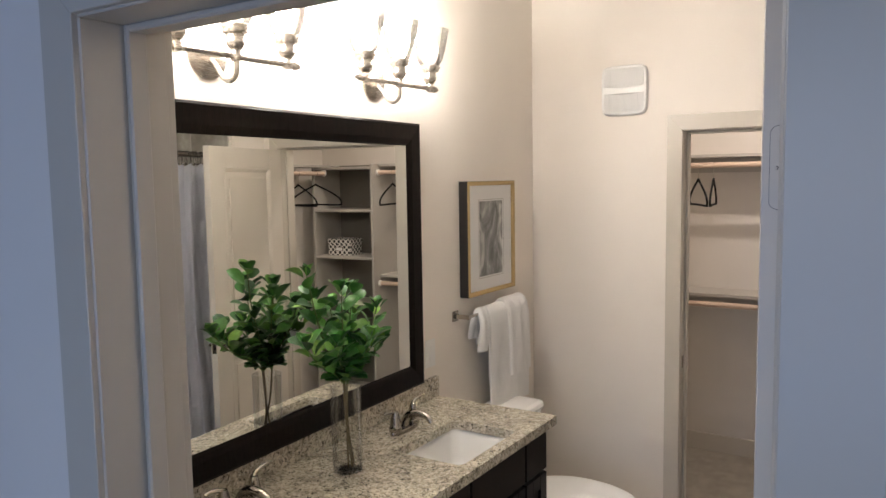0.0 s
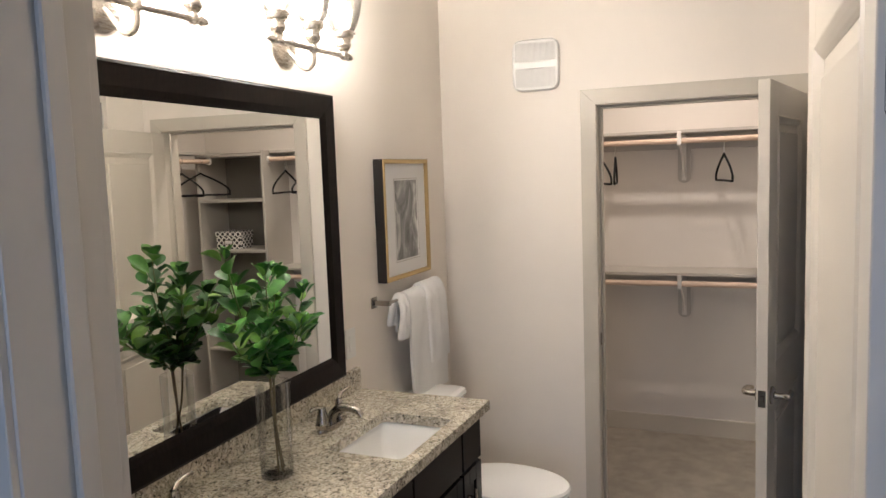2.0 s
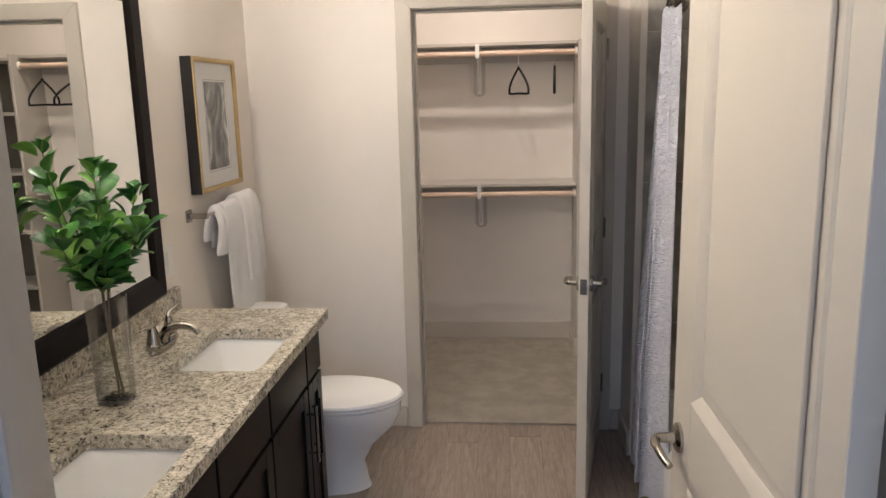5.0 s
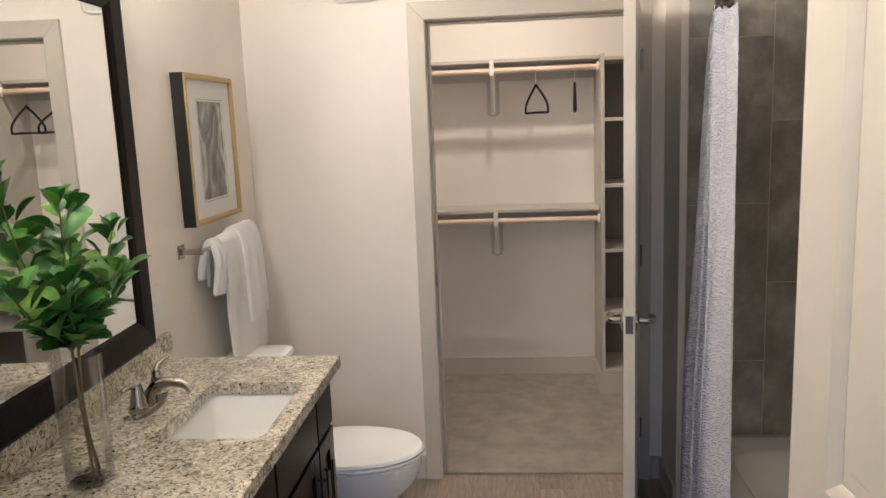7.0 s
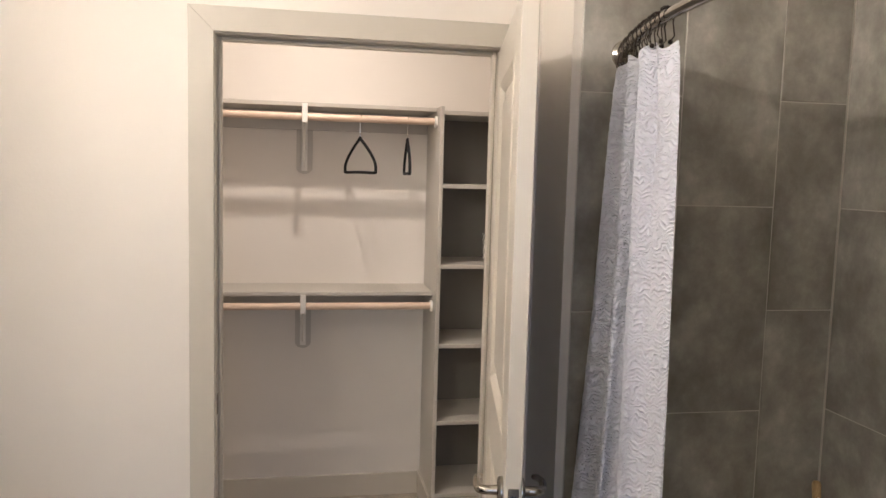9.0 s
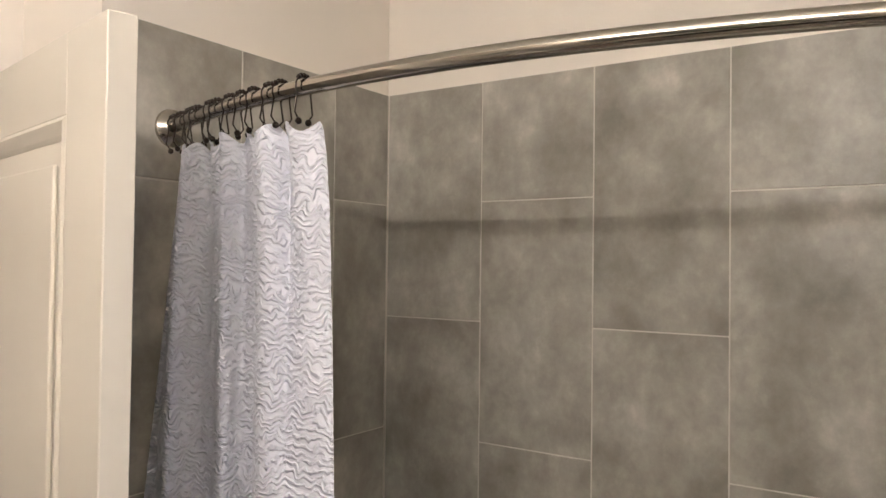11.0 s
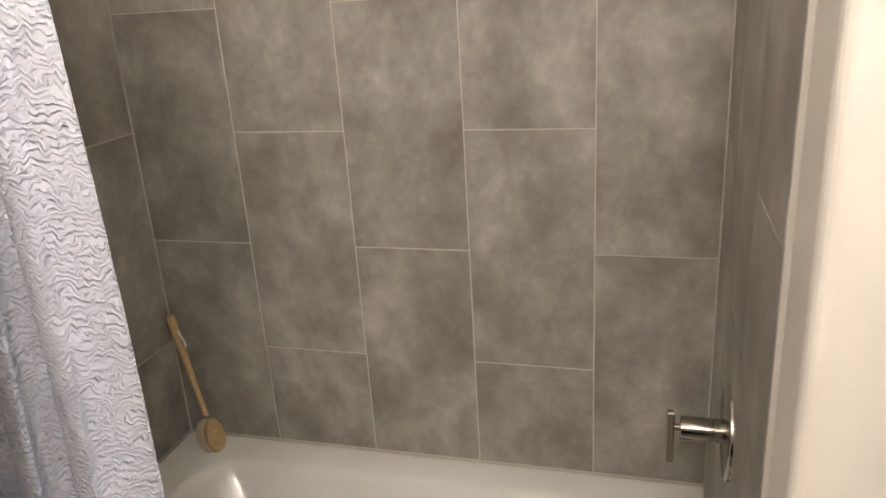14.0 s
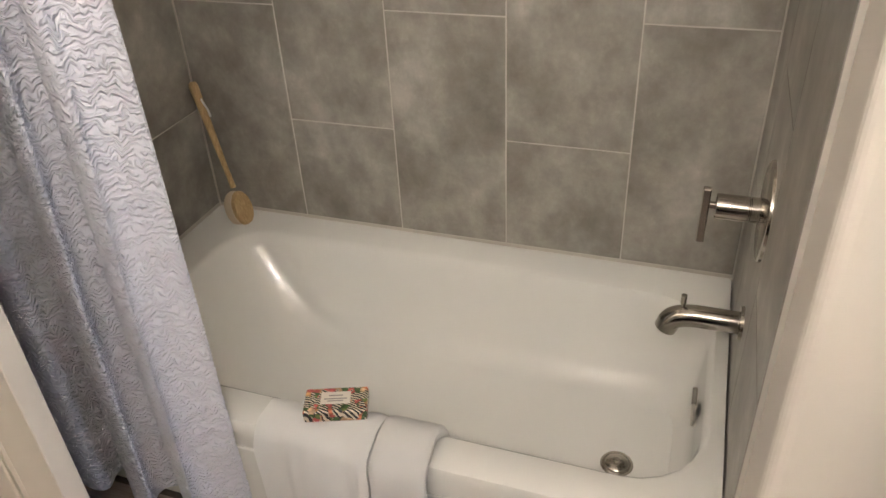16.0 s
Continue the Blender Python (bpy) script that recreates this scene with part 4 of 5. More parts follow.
def leaf_mesh(name, length, width, curl):
    bm = bmesh.new()
    rows = 7
    grid = []
    for i in range(rows + 1):
        t = i / rows
        w = width * (math.sin(math.pi * t ** 1.35) ** 0.6 if 0 < t < 1 else 0.0)
        z = -curl * t * t * length + 0.04 * length * math.sin(3 * t)
        grid.append([bm.verts.new((t * length, s * w / 2, z + abs(s) * w * 0.16)) for s in (-1, -0.5, 0, 0.5, 1)] if 0 < i < rows else [bm.verts.new((t * length, 0, z))])
    for a, b in zip(grid, grid[1:]):
        if len(a) == 1:
            for k in range(4):
                bm.faces.new((a[0], b[k + 1], b[k]))
        elif len(b) == 1:
            for k in range(4):
                bm.faces.new((a[k], a[k + 1], b[0]))
        else:
            for k in range(4):
                bm.faces.new((a[k], a[k + 1], b[k + 1], b[k]))
    me = bpy.data.meshes.new(name)
    bm.to_mesh(me)
    bm.free()
    me.polygons.foreach_set("use_smooth", [True] * len(me.polygons))
    me.materials.append(M_LEAF)
    return me


LEAVES = [leaf_mesh("leaf", 0.062, 0.044, 0.18), leaf_mesh("leaf", 0.069, 0.049, 0.06), leaf_mesh("leaf", 0.054, 0.041, 0.30), leaf_mesh("leaf", 0.045, 0.033, 0.0)]
base = Vector((VX, VY, 0.912))


def add_leaf(at, direction, k):
    d = direction.normalized()
    up = Vector((0, 0, 1))
    side = up.cross(d)
    if side.length < 0.2:
        side = Vector((1, 0, 0))
    side.normalize()
    nz = d.cross(side)
    ob = new("leaf", LEAVES[k % 4])
    ob.parent = pl
    m = Matrix((d, side, nz)).transposed().to_4x4()
    m = Matrix.Translation(at - base) @ m @ Matrix.Rotation(rng.uniform(-0.7, 0.7), 4, "X")
    ob.matrix_local = m @ Matrix.Scale(rng.uniform(0.85, 1.15), 4)


TRUNKS = [((0.020, -0.020), (-0.014, 0.012)), ((0.008, 0.022), (0.012, -0.006)), ((0.024, -0.006), (0.002, -0.012))]
for foot, neck in TRUNKS:
    pts = smooth_path([(VX + foot[0], VY + foot[1], 0.9135), (VX + foot[0] * 0.4, VY + foot[1] * 0.4, 1.0), (VX + neck[0] * 0.5, VY + neck[1] * 0.5, 1.09), (VX + neck[0], VY + neck[1], 1.19)], 6)
    part("branch", tube(pts, 0.0030, 8), M_STEM, pl, "", False, True)
# each twig: the trunk it leaves, its top, and how far it leans
TWIGS = [(0, 1.525, (-0.020, -0.085)), (0, 1.440, (-0.065, -0.020)), (1, 1.455, (0.015, 0.080)), (1, 1.400, (0.070, 0.140)), (1, 1.355, (-0.045, 0.165)), (2, 1.330, (0.125, 0.040)), (2, 1.335, (0.050, -0.175)), (0, 1.475, (0.055, -0.015)), (2, 1.400, (-0.080, 0.085)), (1, 1.330, (0.095, -0.090)), (0, 1.290, (0.060, 0.175))]
for i, (k0, top, lean) in enumerate(TWIGS):
    neck = TRUNKS[k0][1]
    lean = (lean[0] - 0.020, lean[1] - 0.034)
    top += 0.012
    pts = smooth_path([(VX + neck[0], VY + neck[1], 1.185), (VX + neck[0] * 0.7 + lean[0] * 0.3, VY + neck[1] * 0.7 + lean[1] * 0.3, 1.235), (VX + lean[0] * 0.75, VY + lean[1] * 0.75, 1.20 + (top - 1.20) * 0.6), (VX + lean[0], VY + lean[1], top)], 7)
    part("twig", tube(pts, [0.0030 - 0.0015 * k / len(pts) for k in range(len(pts))], 6), M_STEM_GREEN, pl, "", False, True)
    upper = [p for p in pts if p.z > 1.188]
    n = 21
    for k in range(n):
        t = (k + 0.5) / n
        j = min(int(t * (len(upper) - 1)), len(upper) - 2)
        p = upper[j].lerp(upper[j + 1], t * (len(upper) - 1) - j)
        a = k * 2.4 + i
        out = Vector((math.cos(a), math.sin(a), rng.uniform(0.1, 0.9) + 0.6 * t))
        add_leaf(p + Vector((out.x, out.y, 0.3)) * 0.012, out, rng.randrange(4))
    for k in range(5):
        a = k * 1.3 + i
        add_leaf(upper[-1], Vector((math.cos(a), math.sin(a), 1.4)), 3)
part("price_tag", turned(box((-0.0004, -0.013, -0.018), (0.0004, 0.013, 0.018)), Matrix.Translation((VX - 0.100, VY + 0.030, 1.310)) @ Euler((0.25, 0.2, 0.3)).to_matrix().to_4x4()), M_TAG, pl, "small white paper tag")


# ---- closet ----
SHZ_U, SHZ_L, CY = 1.935, 1.085, 1.40
for z, name in ((SHZ_U, "upper"), (SHZ_L, "lower")):
    sh = thing("closet_shelf", "greige painted " + name + " closet shelf on wall cleats", "shelf", (0.92, CY - 0.15, z), group="closet shelves")
    part("board", box((0.201, CY - 0.270, z - 0.006), (1.634, CY - 0.001, z + 0.013), 0.002, 1), M_SHELF, sh)
    part("cleat", box((0.201, CY - 0.019, z - 0.096), (1.634, CY - 0.001, z - 0.007), 0.001, 1), M_SHELF, sh)
    outline = [(1.040 + 0.038 * math.cos(radians(a)), z - 0.275 + 0.038 * math.sin(radians(a)) * 0.8) for a in range(180, 361, 15)] + [(1.078, z - 0.0965), (1.002, z - 0.0965)]
    part("backer_board", loft([[(px, y, pz) for px, pz in outline] for y in (CY - 0.0155, CY - 0.001)], None, True, True), M_SHELF, sh)
    rd = thing("closet_rod", "pale wooden hanging rod under the closet shelf", "closet rod", (0.92, CY - 0.28, z - 0.05), group="closet rods")
    part("rod", tube([(0.203, CY - 0.282, z - 0.052), (1.632, CY - 0.282, z - 0.052)], 0.0165, 18), M_RODWOOD, rd, "", False, True)
    part("rod_cup", lathe([(0, 0), (0.026, 0), (0.026, 0.010), (0.021, 0.013), (0, 0.013)], 24, Matrix.Translation((1.634, CY - 0.282, z - 0.052)) @ Matrix.Rotation(radians(-90), 4, "Y")), M_WHITE_METAL, rd, "", False, True)
    br = thing("shelf_bracket", "white metal shelf and rod bracket", "bracket", (1.04, CY - 0.01, z - 0.1), group="shelf brackets")
    bx = 1.040
    part("wall_strip", box((bx - 0.014, CY - 0.022, z - 0.290), (bx + 0.014, CY - 0.0195, z - 0.008), 0.0008, 1), M_WHITE_METAL, br)
    bm = tube(smooth_path([(bx, CY - 0.022, z - 0.270), (bx, CY - 0.08, z - 0.200), (bx, CY - 0.20, z - 0.100), (bx, CY - 0.262, z - 0.080), (bx, CY - 0.290, z - 0.078), (bx, CY - 0.306, z - 0.064)], 5), 0.0065, 8)
    part("strut", bm, M_WHITE_METAL, br, "", False, True)
    part("top_arm", boxes(((bx - 0.010, CY - 0.312, z - 0.018), (bx + 0.010, CY - 0.022, z - 0.007)), ((bx - 0.012, CY - 0.316, z - 0.080), (bx + 0.012, CY - 0.308, z + 0.004)), bevel=0.001), M_WHITE_METAL, br)

TX0, TX1, TF = 1.636, 2.200, CY - 0.36
tower = thing("shelf_tower", "greige painted closet shelf tower with open cubbies", "shelf tower", (1.92, 1.22, 0))
for x0, x1 in ((TX0, TX0 + 0.019), (TX1 - 0.019, TX1)):
    part("side_panel", box((x0, TF, 0.010), (x1, CY - 0.001, 1.948), 0.0015, 1), M_SHELF, tower)
# back panel coloured darker than the tower's sides and shelves
part("back_panel", box((TX0 + 0.019, CY - 0.010, 0.13), (TX1 - 0.019, CY - 0.002, 1.948)), M_TOWER_BACK, tower, "dark grey-brown back panel")
for z in (0.150, 0.500, 0.865, 1.235, 1.602, 1.930):
    part("shelf", box((TX0 + 0.0195, TF + 0.004, z - 0.019), (TX1 - 0.0195, CY - 0.011, z), 0.0015, 1), M_SHELF, tower)
part("plinth", boxes(((TX0 - 0.012, TF - 0.012, 0.0105), (TX1 + 0.012, TF - 0.0005, 0.130)), ((TX0 - 0.012, TF, 0.0105), (TX0 - 0.0005, CY - 0.001, 0.130))), M_TRIM, tower)
sh = thing("closet_shelf", "greige painted closet shelf along the side wall", "shelf", (2.21, 0.58, SHZ_U), group="closet shelves")
part("board", box((2.060, 0.112, SHZ_U - 0.006), (2.359, TF - 0.014, SHZ_U + 0.013), 0.002, 1), M_SHELF, sh)
part("cleat", box((2.341, 0.112, SHZ_U - 0.096), (2.359, TF - 0.014, SHZ_U - 0.007), 0.001, 1), M_SHELF, sh)
rd = thing("closet_rod", "pale wooden hanging rod along the side wall", "closet rod", (2.08, 0.58, SHZ_U - 0.05), group="closet rods")
part("rod", tube([(2.078, 0.112, SHZ_U - 0.052), (2.078, TF - 0.0005, SHZ_U - 0.052)], 0.0165, 18), M_RODWOOD, rd, "", False, True)
part("rod_cup", lathe([(0, 0), (0.026, 0), (0.026, 0.010), (0.021, 0.013), (0, 0.013)], 24, Matrix.Translation((2.078, TF, SHZ_U - 0.052)) @ Matrix.Rotation(radians(90), 4, "X")), M_WHITE_METAL, rd, "", False, True)


def hanger(x, y, turn, first=[]):
    """A slim velvet hanger; its bar lies across the rod, turned by some degrees."""
    if first:
        return copy_thing(first[0], pose(x, y, SHZ_U - 0.052, 0, 0, turn))
    h = thing("clothes_hanger", "slim black velvet clothes hanger on the rod", "hanger", (x, y, SHZ_U - 0.052), turn, "clothes hangers")
    hook = [(0, 0.0195 * math.sin(radians(a)), 0.0195 * math.cos(radians(a))) for a in range(-70, 181, 25)] + [(0, 0, -0.045), (0, 0, -0.085)]
    part("hook", tube(hook, 0.0016, 6), M_CHROME, h, "thin steel hook", True, True)
    ring = smooth_path([(0, 0.0, -0.083), (0, 0.024, -0.098), (0, 0.070, -0.118), (0, 0.150, -0.160), (0, 0.202, -0.200), (0, 0.208, -0.232), (0, 0.190, -0.240), (0, 0, -0.238), (0, -0.190, -0.240), (0, -0.208, -0.232), (0, -0.202, -0.200), (0, -0.150, -0.160), (0, -0.070, -0.118), (0, -0.024, -0.098)], 4)
    part("shoulder", tube(ring[:-1], 0.0066, 8, closed=True), M_BLACK, h, "", True, True)
    first.append(h)
    return h


for x, y, turn in ((0.575, CY - 0.282, 28), (0.665, CY - 0.282, 8), (1.285, CY - 0.282, 15), (1.500, CY - 0.282, -4), (2.078, 0.93, 78), (2.078, 0.72, 104)):
    hanger(x, y, turn)

bxo = thing("storage_box", "white card storage box with black polka dots", "storage box", (2.0550, 1.2250, 1.236))
part("body", box((1.9050, 1.1200, 1.2365), (2.1150, 1.2800, 1.324), 0.002, 1), M_DOTS, bxo)
part("lid", box((1.9010, 1.1150, 1.325), (2.1190, 1.2840, 1.366), 0.002, 1), M_DOTS, bxo)
lab = part("label_holder", boxes(((1.9750, 1.1165, 1.270), (2.0450, 1.1198, 1.274)), ((1.9750, 1.1165, 1.298), (2.0450, 1.1198, 1.302)), ((1.9750, 1.1165, 1.274), (1.9790, 1.1198, 1.298)), ((2.0410, 1.1165, 1.274), (2.0450, 1.1198, 1.298))), M_NICKEL, bxo, "metal label holder")
part("card", box((1.9790, 1.1180, 1.274), (2.0410, 1.1198, 1.298)), M_TAG, lab)

cl = thing("ceiling_light", "round frosted flush ceiling light in the closet, lit", "ceiling lamp", (1.10, 0.55, H))
part("pan", lathe([(0.033, -0.004), (0.150, -0.004), (0.150, -0.001), (0.162, -0.001), (0.162, -0.022), (0.150, -0.029), (0.033, -0.029)], 40, Matrix.Translation((1.10, 0.55, H)), close=True), M_PLASTIC, cl, "", False, True)
part("diffuser", lathe([(0.032, -0.010), (0.032, -0.029), (0.024, -0.031), (0, -0.032)], 36, Matrix.Translation((1.10, 0.55, H))), M_CLOSET_GLOW, cl, "lit frosted glass", False, True)


# ---- bathtub and fittings ----
tub = thing("bathtub", "white enamelled alcove bathtub with a flat rim", "bathtub", (2.21, -1.06, 0))
X0, X1, Y0, Y1 = 1.826, 2.622, -1.815, -0.300
rings = [rounded(X0 + 0.010, Y0, X1, Y1, 0.0, 0.006), rounded(X0 + 0.010, Y0, X1, Y1, RIM - 0.050, 0.006), rounded(X0, Y0, X1, Y1, RIM - 0.040, 0.006), rounded(X0, Y0, X1, Y1, RIM - 0.012, 0.008), rounded(X0 + 0.004, Y0 + 0.001, X1 - 0.001, Y1 - 0.001, RIM - 0.003, 0.010), rounded(X0 + 0.012, Y0 + 0.002, X1 - 0.002, Y1 - 0.002, RIM, 0.012),
         rounded(1.910, -1.785, 2.535, -0.415, RIM - 0.001, 0.15, 6), rounded(1.920, -1.778, 2.518, -0.432, RIM - 0.009, 0.15), rounded(1.928, -1.772, 2.505, -0.452, RIM - 0.036, 0.15), rounded(1.936, -1.763, 2.485, -0.500, 0.22, 0.15), rounded(1.950, -1.750, 2.455, -0.580, 0.13, 0.15), rounded(1.966, -1.725, 2.425, -0.660, 0.085, 0.14), rounded(1.985, -1.660, 2.390, -0.730, 0.070, 0.12), rounded(2.08, -1.55, 2.28, -0.90, 0.066, 0.08)]
part("shell", loft(rings, None, False, True), M_ENAMEL, tub, "", False, True)
part("apron_panel", box((X0 + 0.002, Y0 + 0.10, 0.04), (X0 + 0.0095, Y1 - 0.10, RIM - 0.085), 0.003, 2), M_ENAMEL, tub)
dr = part("drain", lathe([(0, 0.016), (0.006, 0.016), (0.008, 0.011), (0.024, 0.009), (0.028, 0.005), (0.032, 0.005), (0.036, 0.003), (0.038, 0)], 32, Matrix.Translation((2.165, -1.610, 0.0695))), M_NICKEL, tub, "nickel drain stopper", False, True)
part("overflow_plate", turned(box((-0.030, -0.008, -0.034), (0.030, 0.006, 0.034), 0.005, 2), Matrix.Translation((2.205, -1.756, 0.256)) @ Matrix.Rotation(radians(-6), 4, "X")), M_CHROME, tub, "chrome overflow plate")

FX = 2.225
sv = thing("shower_valve", "brushed nickel shower valve with a lever handle", "valve", (FX, YS, 0.747))
axis = Matrix.Rotation(radians(-90), 4, "X")
part("escutcheon", lathe([(0, 0.009), (0.088, 0.008), (0.094, 0.005), (0.095, 0)], 48, Matrix.Translation((FX, YS, 0.747)) @ axis), M_NICKEL, sv, "", False, True)
hb = part("handle_body", lathe([(0.024, 0.008), (0.024, 0.028), (0.0225, 0.029), (0.0225, 0.031), (0.024, 0.032), (0.024, 0.088), (0.022, 0.090), (0, 0.090)], 32, Matrix.Translation((FX, YS, 0.747)) @ axis), M_NICKEL, sv, "", False, True)
part("lever", boxes(((FX - 0.006, YS + 0.088, 0.741), (FX + 0.006, YS + 0.104, 0.753)), ((FX - 0.008, YS + 0.100, 0.667), (FX + 0.008, YS + 0.115, 0.782)), bevel=0.002), M_NICKEL, hb)

sp = thing("tub_spout", "brushed nickel tub spout with a diverter pin", "spout", (FX, YS, 0.486))
part("flange", lathe([(0, 0.008), (0.034, 0.007), (0.036, 0)], 32, Matrix.Translation((FX, YS, 0.486)) @ axis), M_NICKEL, sp, "", False, True)
path = smooth_path([(FX, YS + 0.006, 0.486), (FX, YS + 0.06, 0.486), (FX, YS + 0.105, 0.484), (FX, YS + 0.135, 0.471), (FX, YS + 0.146, 0.446)], 6)
part("spout", tube(path, 0.0235, 22), M_NICKEL, sp, "", False, True)
part("diverter", lathe([(0.004, 0), (0.004, 0.012), (0.006, 0.014), (0.006, 0.034), (0, 0.035)], 14, Matrix.Translation((FX, YS + 0.118, 0.500))), M_NICKEL, sp, "", False, True)

hd = thing("overhead_shower", "brushed nickel round shower head on its arm", "shower head", (FX, YS, 2.06))
part("flange", lathe([(0, 0.010), (0.020, 0.009), (0.030, 0.004), (0.031, 0)], 28, Matrix.Translation((FX, YS, 2.055)) @ axis), M_NICKEL, hd, "", False, True)
part("arm", tube(smooth_path([(FX, YS + 0.004, 2.055), (FX, YS + 0.045, 2.052), (FX, YS + 0.080, 2.030), (FX, YS + 0.120, 1.985)], 6), 0.0105, 14), M_NICKEL, hd, "", False, True)
at = Matrix.Translation((FX, YS + 0.133, 1.957)) @ Matrix.Rotation(radians(-9), 4, "Y") @ Matrix.Rotation(radians(33), 4, "X")
part("swivel", lathe([(0.012, 0.036), (0.017, 0.034), (0.019, 0.020), (0.019, 0.006)], 22, at), M_NICKEL, hd, "", False, True)
part("head", lathe([(0, 0.008), (0.088, 0.008), (0.094, 0.005), (0.095, -0.012), (0.091, -0.015), (0.086, -0.015), (0, -0.013)], 48, at), M_NICKEL, hd, "", False, True)
bm = bmesh.new()
for r, n in ((0.018, 6), (0.038, 12), (0.058, 18), (0.076, 24)):
    for k in range(n):
        a = 2 * math.pi * k / n
        ball((r * math.cos(a), r * math.sin(a), -0.0142), 0.0018, 6, bm)
part("nozzles", turned(bm, at), M_DARKVOID, hd)

# curved shower rod and curtain
ROD_Z = 1.986


def rod_x(y):
    t = (y - YT) / (YS - YT)
    return 1.915 + 0.055 * t - 0.160 * math.sin(math.pi * min(max(t, 0), 1)) ** 0.85


rod = thing("shower_rod", "curved brushed nickel shower curtain rod", "curtain rod", (1.8, -1.06, ROD_Z))
ys = [YT + (YS - YT) * k / 60 for k in range(61)]
part("rod", tube([(rod_x(y), y, ROD_Z) for y in ys], 0.0128, 20), M_NICKEL, rod, "", False, True)
for y, s in ((YT, -1), (YS, 1)):
    part("flange", lathe([(0, 0.030), (0.018, 0.030), (0.020, 0.022), (0.030, 0.012), (0.038, 0.006), (0.039, 0)], 32, Matrix.Translation((rod_x(y), y, ROD_Z)) @ Matrix.Rotation(radians(-90 * s), 4, "X")), M_NICKEL, rod, "", False, True)


def curtain_point(u, v):
    """u along the cloth, v from the top to the hem."""
    top_y = YT - 0.036 - 0.468 * u
    tx, ty = rod_x(top_y), top_y
    bx, by = 1.786 + 0.012 * math.sin(5 * u), -0.348 - 0.480 * u
    k = v ** 0.8
    x, y = tx + (bx - tx) * min(1, k * 1.35), ty + (by - ty) * v ** 0.55 - 0.030 * u * math.sin(math.pi * v ** 0.6)
    ph = 2 * math.pi * 3.35 * (u + 0.022 * math.sin(8 * u + 1.0))
    amp = 0.012 + 0.039 * v ** 0.7 + 0.006 * math.sin(11 * u + 2 * v)
    x += amp * math.sin(ph + 0.4 * v * math.sin(5 * u))
    pleat = max(0.0, 1 - 1.9 * v) ** 1.3
    x += 0.019 * pleat * math.sin(2.1 * ph + 0.7)
    y += amp * 0.5 * math.sin(2 * ph + 1.3) + 0.010 * noise.noise(Vector((u * 6, v * 3, 2.0)))
    sag = 0.016 * (0.5 - 0.5 * math.cos(2 * math.pi * 11 * u)) * max(0, 1 - v * 14)
    z = TOP_HEM - sag - v * (TOP_HEM - 0.055)
    return Vector((x, y, z))


TOP_HEM = ROD_Z - 0.050
cur = thing("shower_curtain", "white shower curtain with puckered relief, drawn aside", "shower curtain", (1.8, -0.55, 0.05))
NU, NV = 240, 520
bm = bmesh.new()
grid = [[None] * (NU + 1) for _ in range(NV + 1)]
for j in range(NV + 1):
    for i in range(NU + 1):
        p = curtain_point(i / NU, j / NV)
        s0 = i / NU * 0.95
        fan_phase = 12.0 * noise.noise(Vector((s0 * 24, p.z * 16, 4.0))) + 6.0 * noise.noise(Vector((s0 * 62, p.z * 44, 8.0)))
        dash = min(1.0, max(0.0, 0.5 + 2.4 * noise.noise(Vector((s0 * 32, p.z * 48, 1.0)))))
        q = 0.0019 * (math.sin(p.z * 480 + fan_phase) * 0.5 + 0.5) ** 1.6 * dash
        grid[j][i] = bm.verts.new(p + Vector((-q, -q * 0.4, 0)))
for j in range(NV):
    for i in range(NU):
        bm.faces.new((grid[j][i], grid[j][i + 1], grid[j + 1][i + 1], grid[j + 1][i]))
cloth = part("cloth", bm, M_CURTAIN, cur, "", False, True)
sol = cloth.modifiers.new("thickness", "SOLIDIFY")
sol.thickness = 0.0016
first_ring = []
for k in range(12):
    y = YT - 0.044 - 0.438 * k / 11 + 0.008 * math.sin(k * 2.7)
    x = rod_x(y)
    turn = 90 * 0 + math.degrees(math.atan2(rod_x(y - 0.01) - rod_x(y + 0.01), 0.02)) + 10 * math.sin(k * 1.9)
    m = pose(x, y, ROD_Z, 0, 0, turn)
    if first_ring:
        copy_thing(first_ring[0], m)
        continue
    rg = thing("curtain_ring", "dark bronze roller-bead curtain ring on the rod", "curtain ring", (x, y, ROD_Z), turn, "curtain rings")
    r = 0.0185
    pts = [(r * math.cos(radians(a)), 0, r * math.sin(radians(a))) for a in range(-35, 216, 25)]
    pts = [(0.012, 0, -0.050), (0.020, 0, -0.040)] + pts + [(-0.020, 0, -0.040), (-0.010, 0, -0.052)]
    part("wire", tube(pts, 0.0015, 6), M_BRONZE, rg, "", True, True)
    for a in (50, 70, 90, 110, 130):
        part("roller_bead", ball((r * math.cos(radians(a)), 0, r * math.sin(radians(a))), 0.0042, 8), M_BRONZE, rg, "", True, True)
    for sx in (-1, 1):
        part("end_ball", ball((0.011 * sx, 0, -0.053), 0.0055, 8), M_BRONZE, rg, "", True, True)
    first_ring.append(rg)

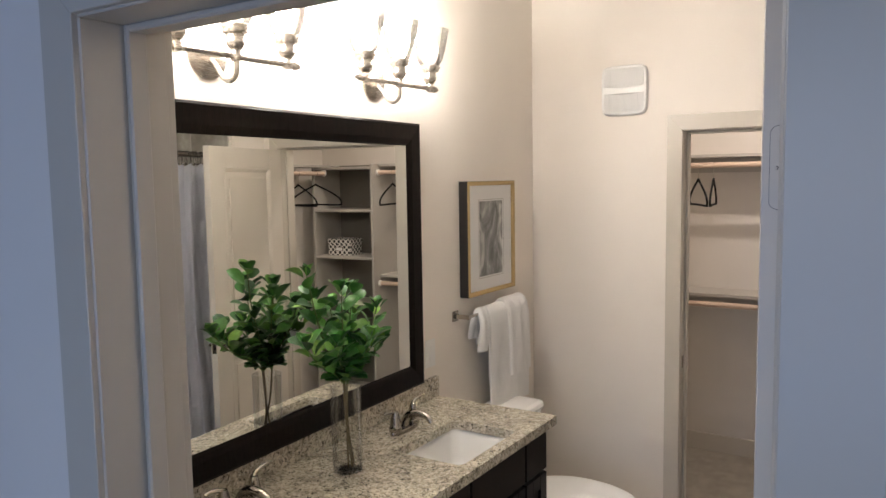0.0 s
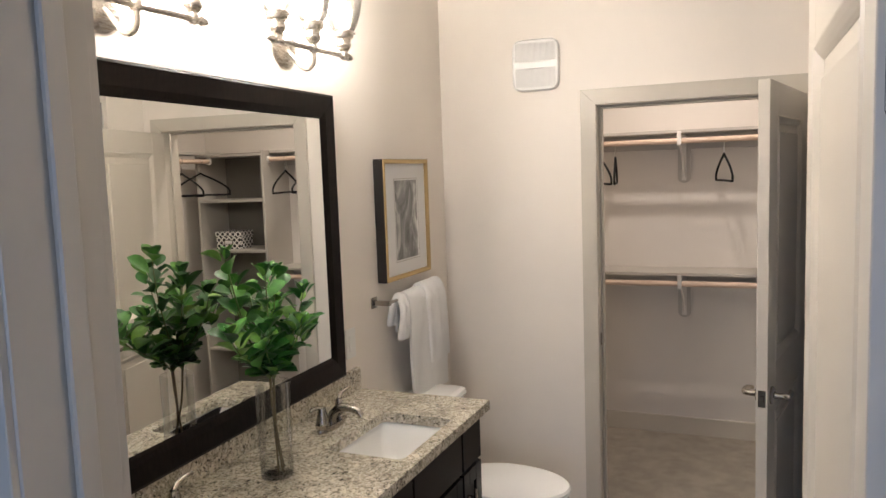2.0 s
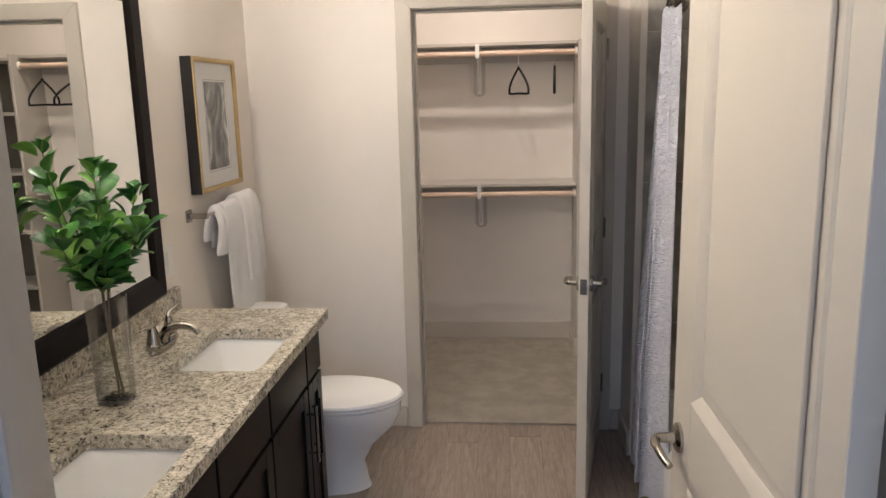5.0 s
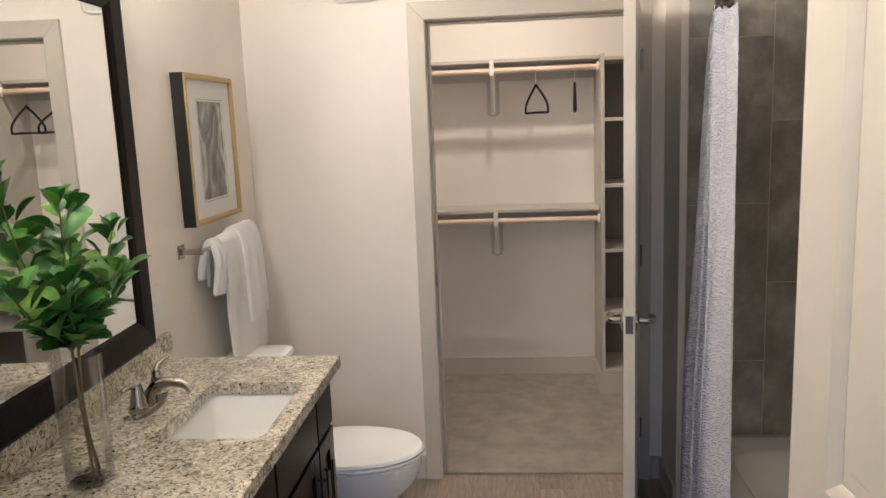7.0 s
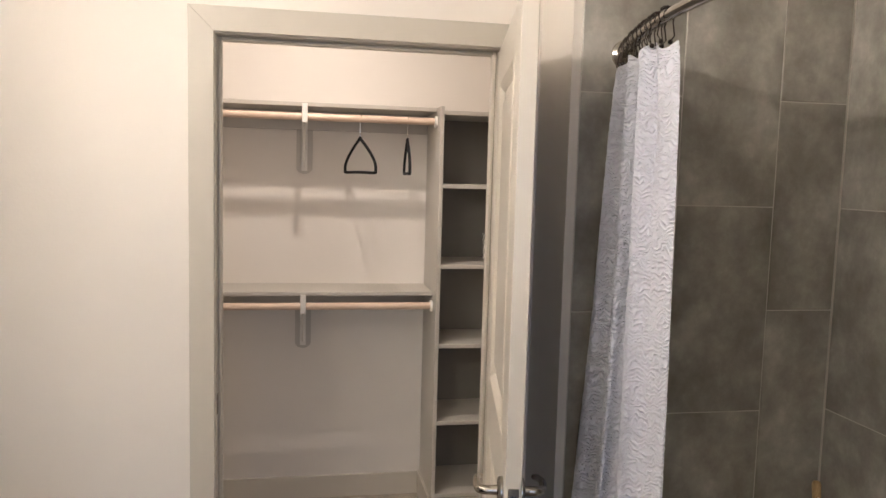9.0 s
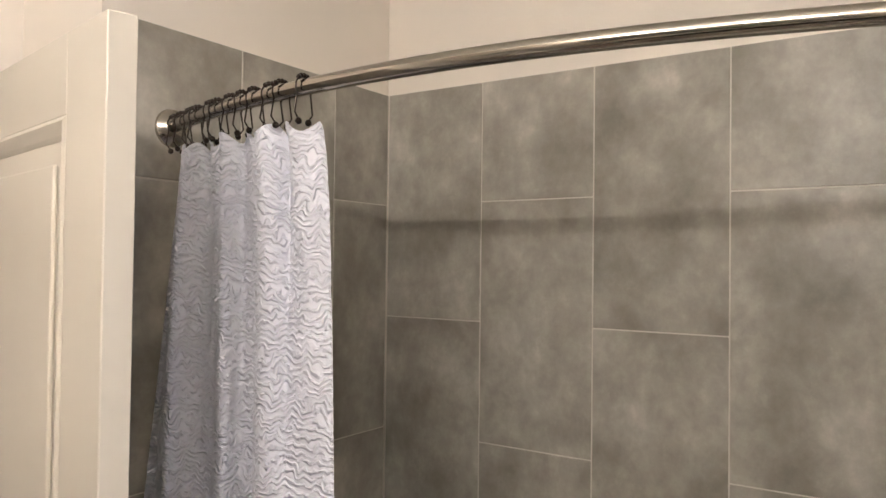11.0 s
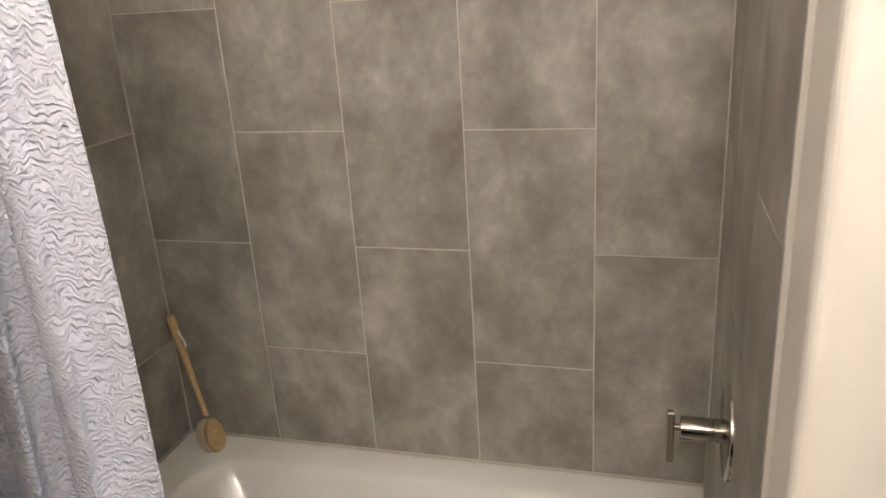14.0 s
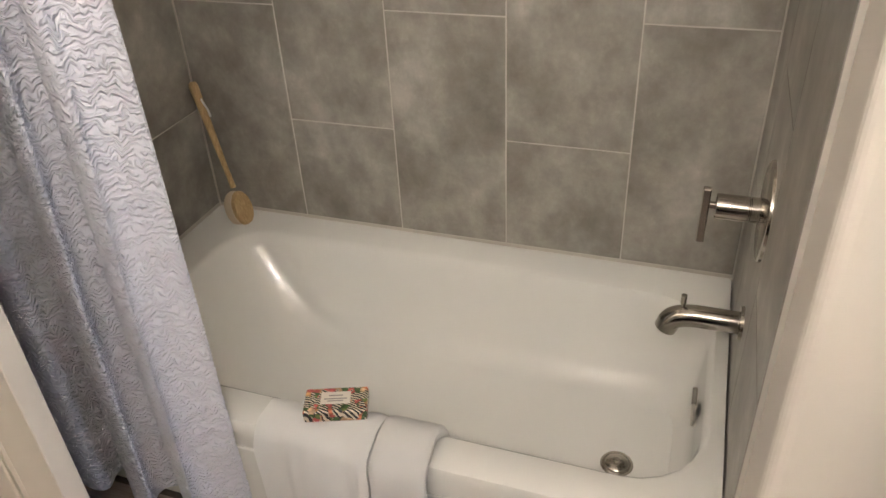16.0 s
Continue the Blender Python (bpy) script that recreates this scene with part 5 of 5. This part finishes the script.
# towel and soap on the rim
tt = thing("rim_towel", "white terry towels folded over the tub rim", "towel", (1.83, -1.09, RIM))
part("under_towel", drape([(1.923, 0.215), (1.913, 0.300), (1.886, 0.338), (1.848, 0.340), (1.814, 0.322), (1.802, 0.260), (1.800, 0.100)], -1.270, -0.905, 0.016, 3.3, wav=0.006), M_TOWEL, tt, "", False, True)
part("top_towel", drape([(1.933, 0.250), (1.918, 0.325), (1.886, 0.356), (1.846, 0.358), (1.802, 0.338), (1.788, 0.270), (1.786, 0.165)], -1.165, -0.985, 0.015, 6.2, wav=0.006), M_TOWEL, tt, "", False, True)
part("folded_edge", drape([(1.933, 0.240), (1.920, 0.320), (1.886, 0.356), (1.846, 0.358), (1.802, 0.338), (1.786, 0.270), (1.782, 0.090)], -1.285, -1.172, 0.024, 8.8, 14, 0.004), M_TOWEL, tt, "", False, True)
so = thing("soap_bar", "boxed soap bar in a floral and zebra wrapper", "soap", (1.880, -1.066, 0.3665), rz=20)
part("wrapper", box((-0.035, -0.064, 0), (0.035, 0.064, 0.030), 0.006, 3), M_SOAP, so, "", True)
lb = part("label", box((-0.014, -0.030, 0.0298), (0.020, 0.030, 0.0308), 0.0004, 1), M_SOAPLABEL, so, "cream label", True)
for x, w in ((0.009, 0.014), (0.000, 0.023), (-0.006, 0.016)):
    part("print_line", box((x - 0.0016, -w, 0.0308), (x + 0.0016, w, 0.0311)), M_INK, lb, "", True)

# bath brush leaning in the corner
bb = thing("bath_brush", "wooden bath brush leaning in the tiled corner", "brush", (2.575, -0.420, RIM))
a, b = Vector((2.600, -0.318, 0.735)), Vector((2.560, -0.415, 0.400))
d = (b - a).normalized()
pts = [a + d * t for t in (0.0, 0.004, 0.012, 0.05, 0.12, 0.20, 0.27, 0.32)]
part("handle", tube(pts, [0.006, 0.011, 0.0135, 0.0125, 0.011, 0.009, 0.0075, 0.0085], 12), M_BRUSHWOOD, bb, "", False, True)
face = Vector((-0.12, -0.93, 0.30)).normalized()
face = (face - d * face.dot(d)).normalized()
side = d.cross(face)
rot = Matrix((side, -d, face)).transposed().to_4x4()
at = Matrix.Translation(b + d * 0.036) @ rot


def pad(scale_x, scale_y, z0, z1, rr=0.35):
    return loft([oval(0, 0, scale_x * s, scale_y * s, z, 28) for s, z in ((0.9, z0), (1, z0 + (z1 - z0) * rr), (1, z1 - (z1 - z0) * rr), (0.92, z1))], None, True, True)


part("head", turned(pad(0.036, 0.054, -0.004, 0.012), at), M_BRUSHWOOD, bb, "oval wooden brush back", False, True)
part("bristles", turned(pad(0.037, 0.055, -0.034, -0.004), at), M_BRISTLE, bb, "pale natural bristles", False, True)
part("cord", tube(smooth_path([a + Vector((0.0, 0, -0.012)), a + Vector((-0.010, -0.030, -0.055)), a + Vector((-0.014, -0.044, -0.075)), a + Vector((-0.012, -0.046, -0.095))], 5), 0.003, 7), M_TOWEL, bb, "white hanging cord", False, True)


# ---- tiles and planks ----
def grout_board(name, a, b):
    return setting(name, box(a, b), M_GROUT, "pale grout bed behind the grey tiles", "tiled wall")


TOP, G, TH = 2.190, 0.0032, 0.0085
ODD, EVEN = [RIM + 0.006, 0.955, 1.571, TOP], [RIM + 0.006, 0.640, 1.262, 1.880, TOP]
g_east = grout_board("tiled_wall_east", (XE + 0.0018, YS, RIM - 0.004), (XE + 0.0098, YT, TOP - 0.001))
g_north = grout_board("tiled_wall_north", (1.792, YT + 0.0018, 0.0), (XE + 0.0017, YT + 0.0098, TOP - 0.001))
g_south = grout_board("tiled_wall_south", (1.828, YS - 0.0098, 0.0), (XE + 0.0017, YS - 0.0018, TOP - 0.001))


def tile_at(parent, a, b):
    c = [(a[i] + b[i]) / 2 for i in range(3)]
    bm = box([a[i] - c[i] for i in range(3)], [b[i] - c[i] for i in range(3)], 0.0012, 1)
    ob = part("tile", bm, M_TILE, parent, "", True)
    ob.location = c


ey = [YT - 0.002, -0.604, -0.912, -1.221, -1.533, YS + 0.002]
for i in range(5):
    rows = ODD if i % 2 == 0 else EVEN
    for z0, z1 in zip(rows, rows[1:]):
        tile_at(g_east, (XE, ey[i + 1] + G / 2, z0 + G / 2), (XE + TH, ey[i] - G / 2, z1 - G / 2))
nx = [1.791, 2.097, 2.405, XE - 0.002]
for i in range(3):
    rows = EVEN if i != 1 else ODD
    for z0, z1 in zip(rows, rows[1:]):
        tile_at(g_north, (nx[i] + G / 2, YT, z0 + G / 2), (nx[i + 1] - G / 2, YT + TH, z1 - G / 2))
nx = [1.827, 2.118, 2.428, XE - 0.002]
for i in range(3):
    rows = EVEN if i != 1 else ODD
    for z0, z1 in zip(rows, rows[1:]):
        tile_at(g_south, (nx[i] + G / 2, YS - TH, z0 + G / 2), (nx[i + 1] - G / 2, YS, z1 - G / 2))

PW, PL = 0.150, 1.22
plank_mesh = {}
i = 0
x = 0.02
while x < 1.80:
    y = -2.84 - ((i * 0.47) % 1.0) * PL
    while y < 0.03:
        y0, y1 = max(y, -2.84), min(y + PL, 0.03)
        if y1 - y0 > 0.03:
            c = ((2 * x + PW) / 2, (y0 + y1) / 2, -0.0035)
            key = round(y1 - y0, 3)
            if key not in plank_mesh:
                ob = part("plank", box((-PW / 2 + 0.0006, -(y1 - y0) / 2 + 0.0006, -0.0034), (PW / 2 - 0.0006, (y1 - y0) / 2 - 0.0006, 0.0035), 0.0008, 1), M_PLANK, floor, "", True)
                plank_mesh[key] = ob.data
            else:
                ob = new("plank", plank_mesh[key])
                ob.parent = floor
            ob.location = c
        y += PL
    x += PW
    i += 1
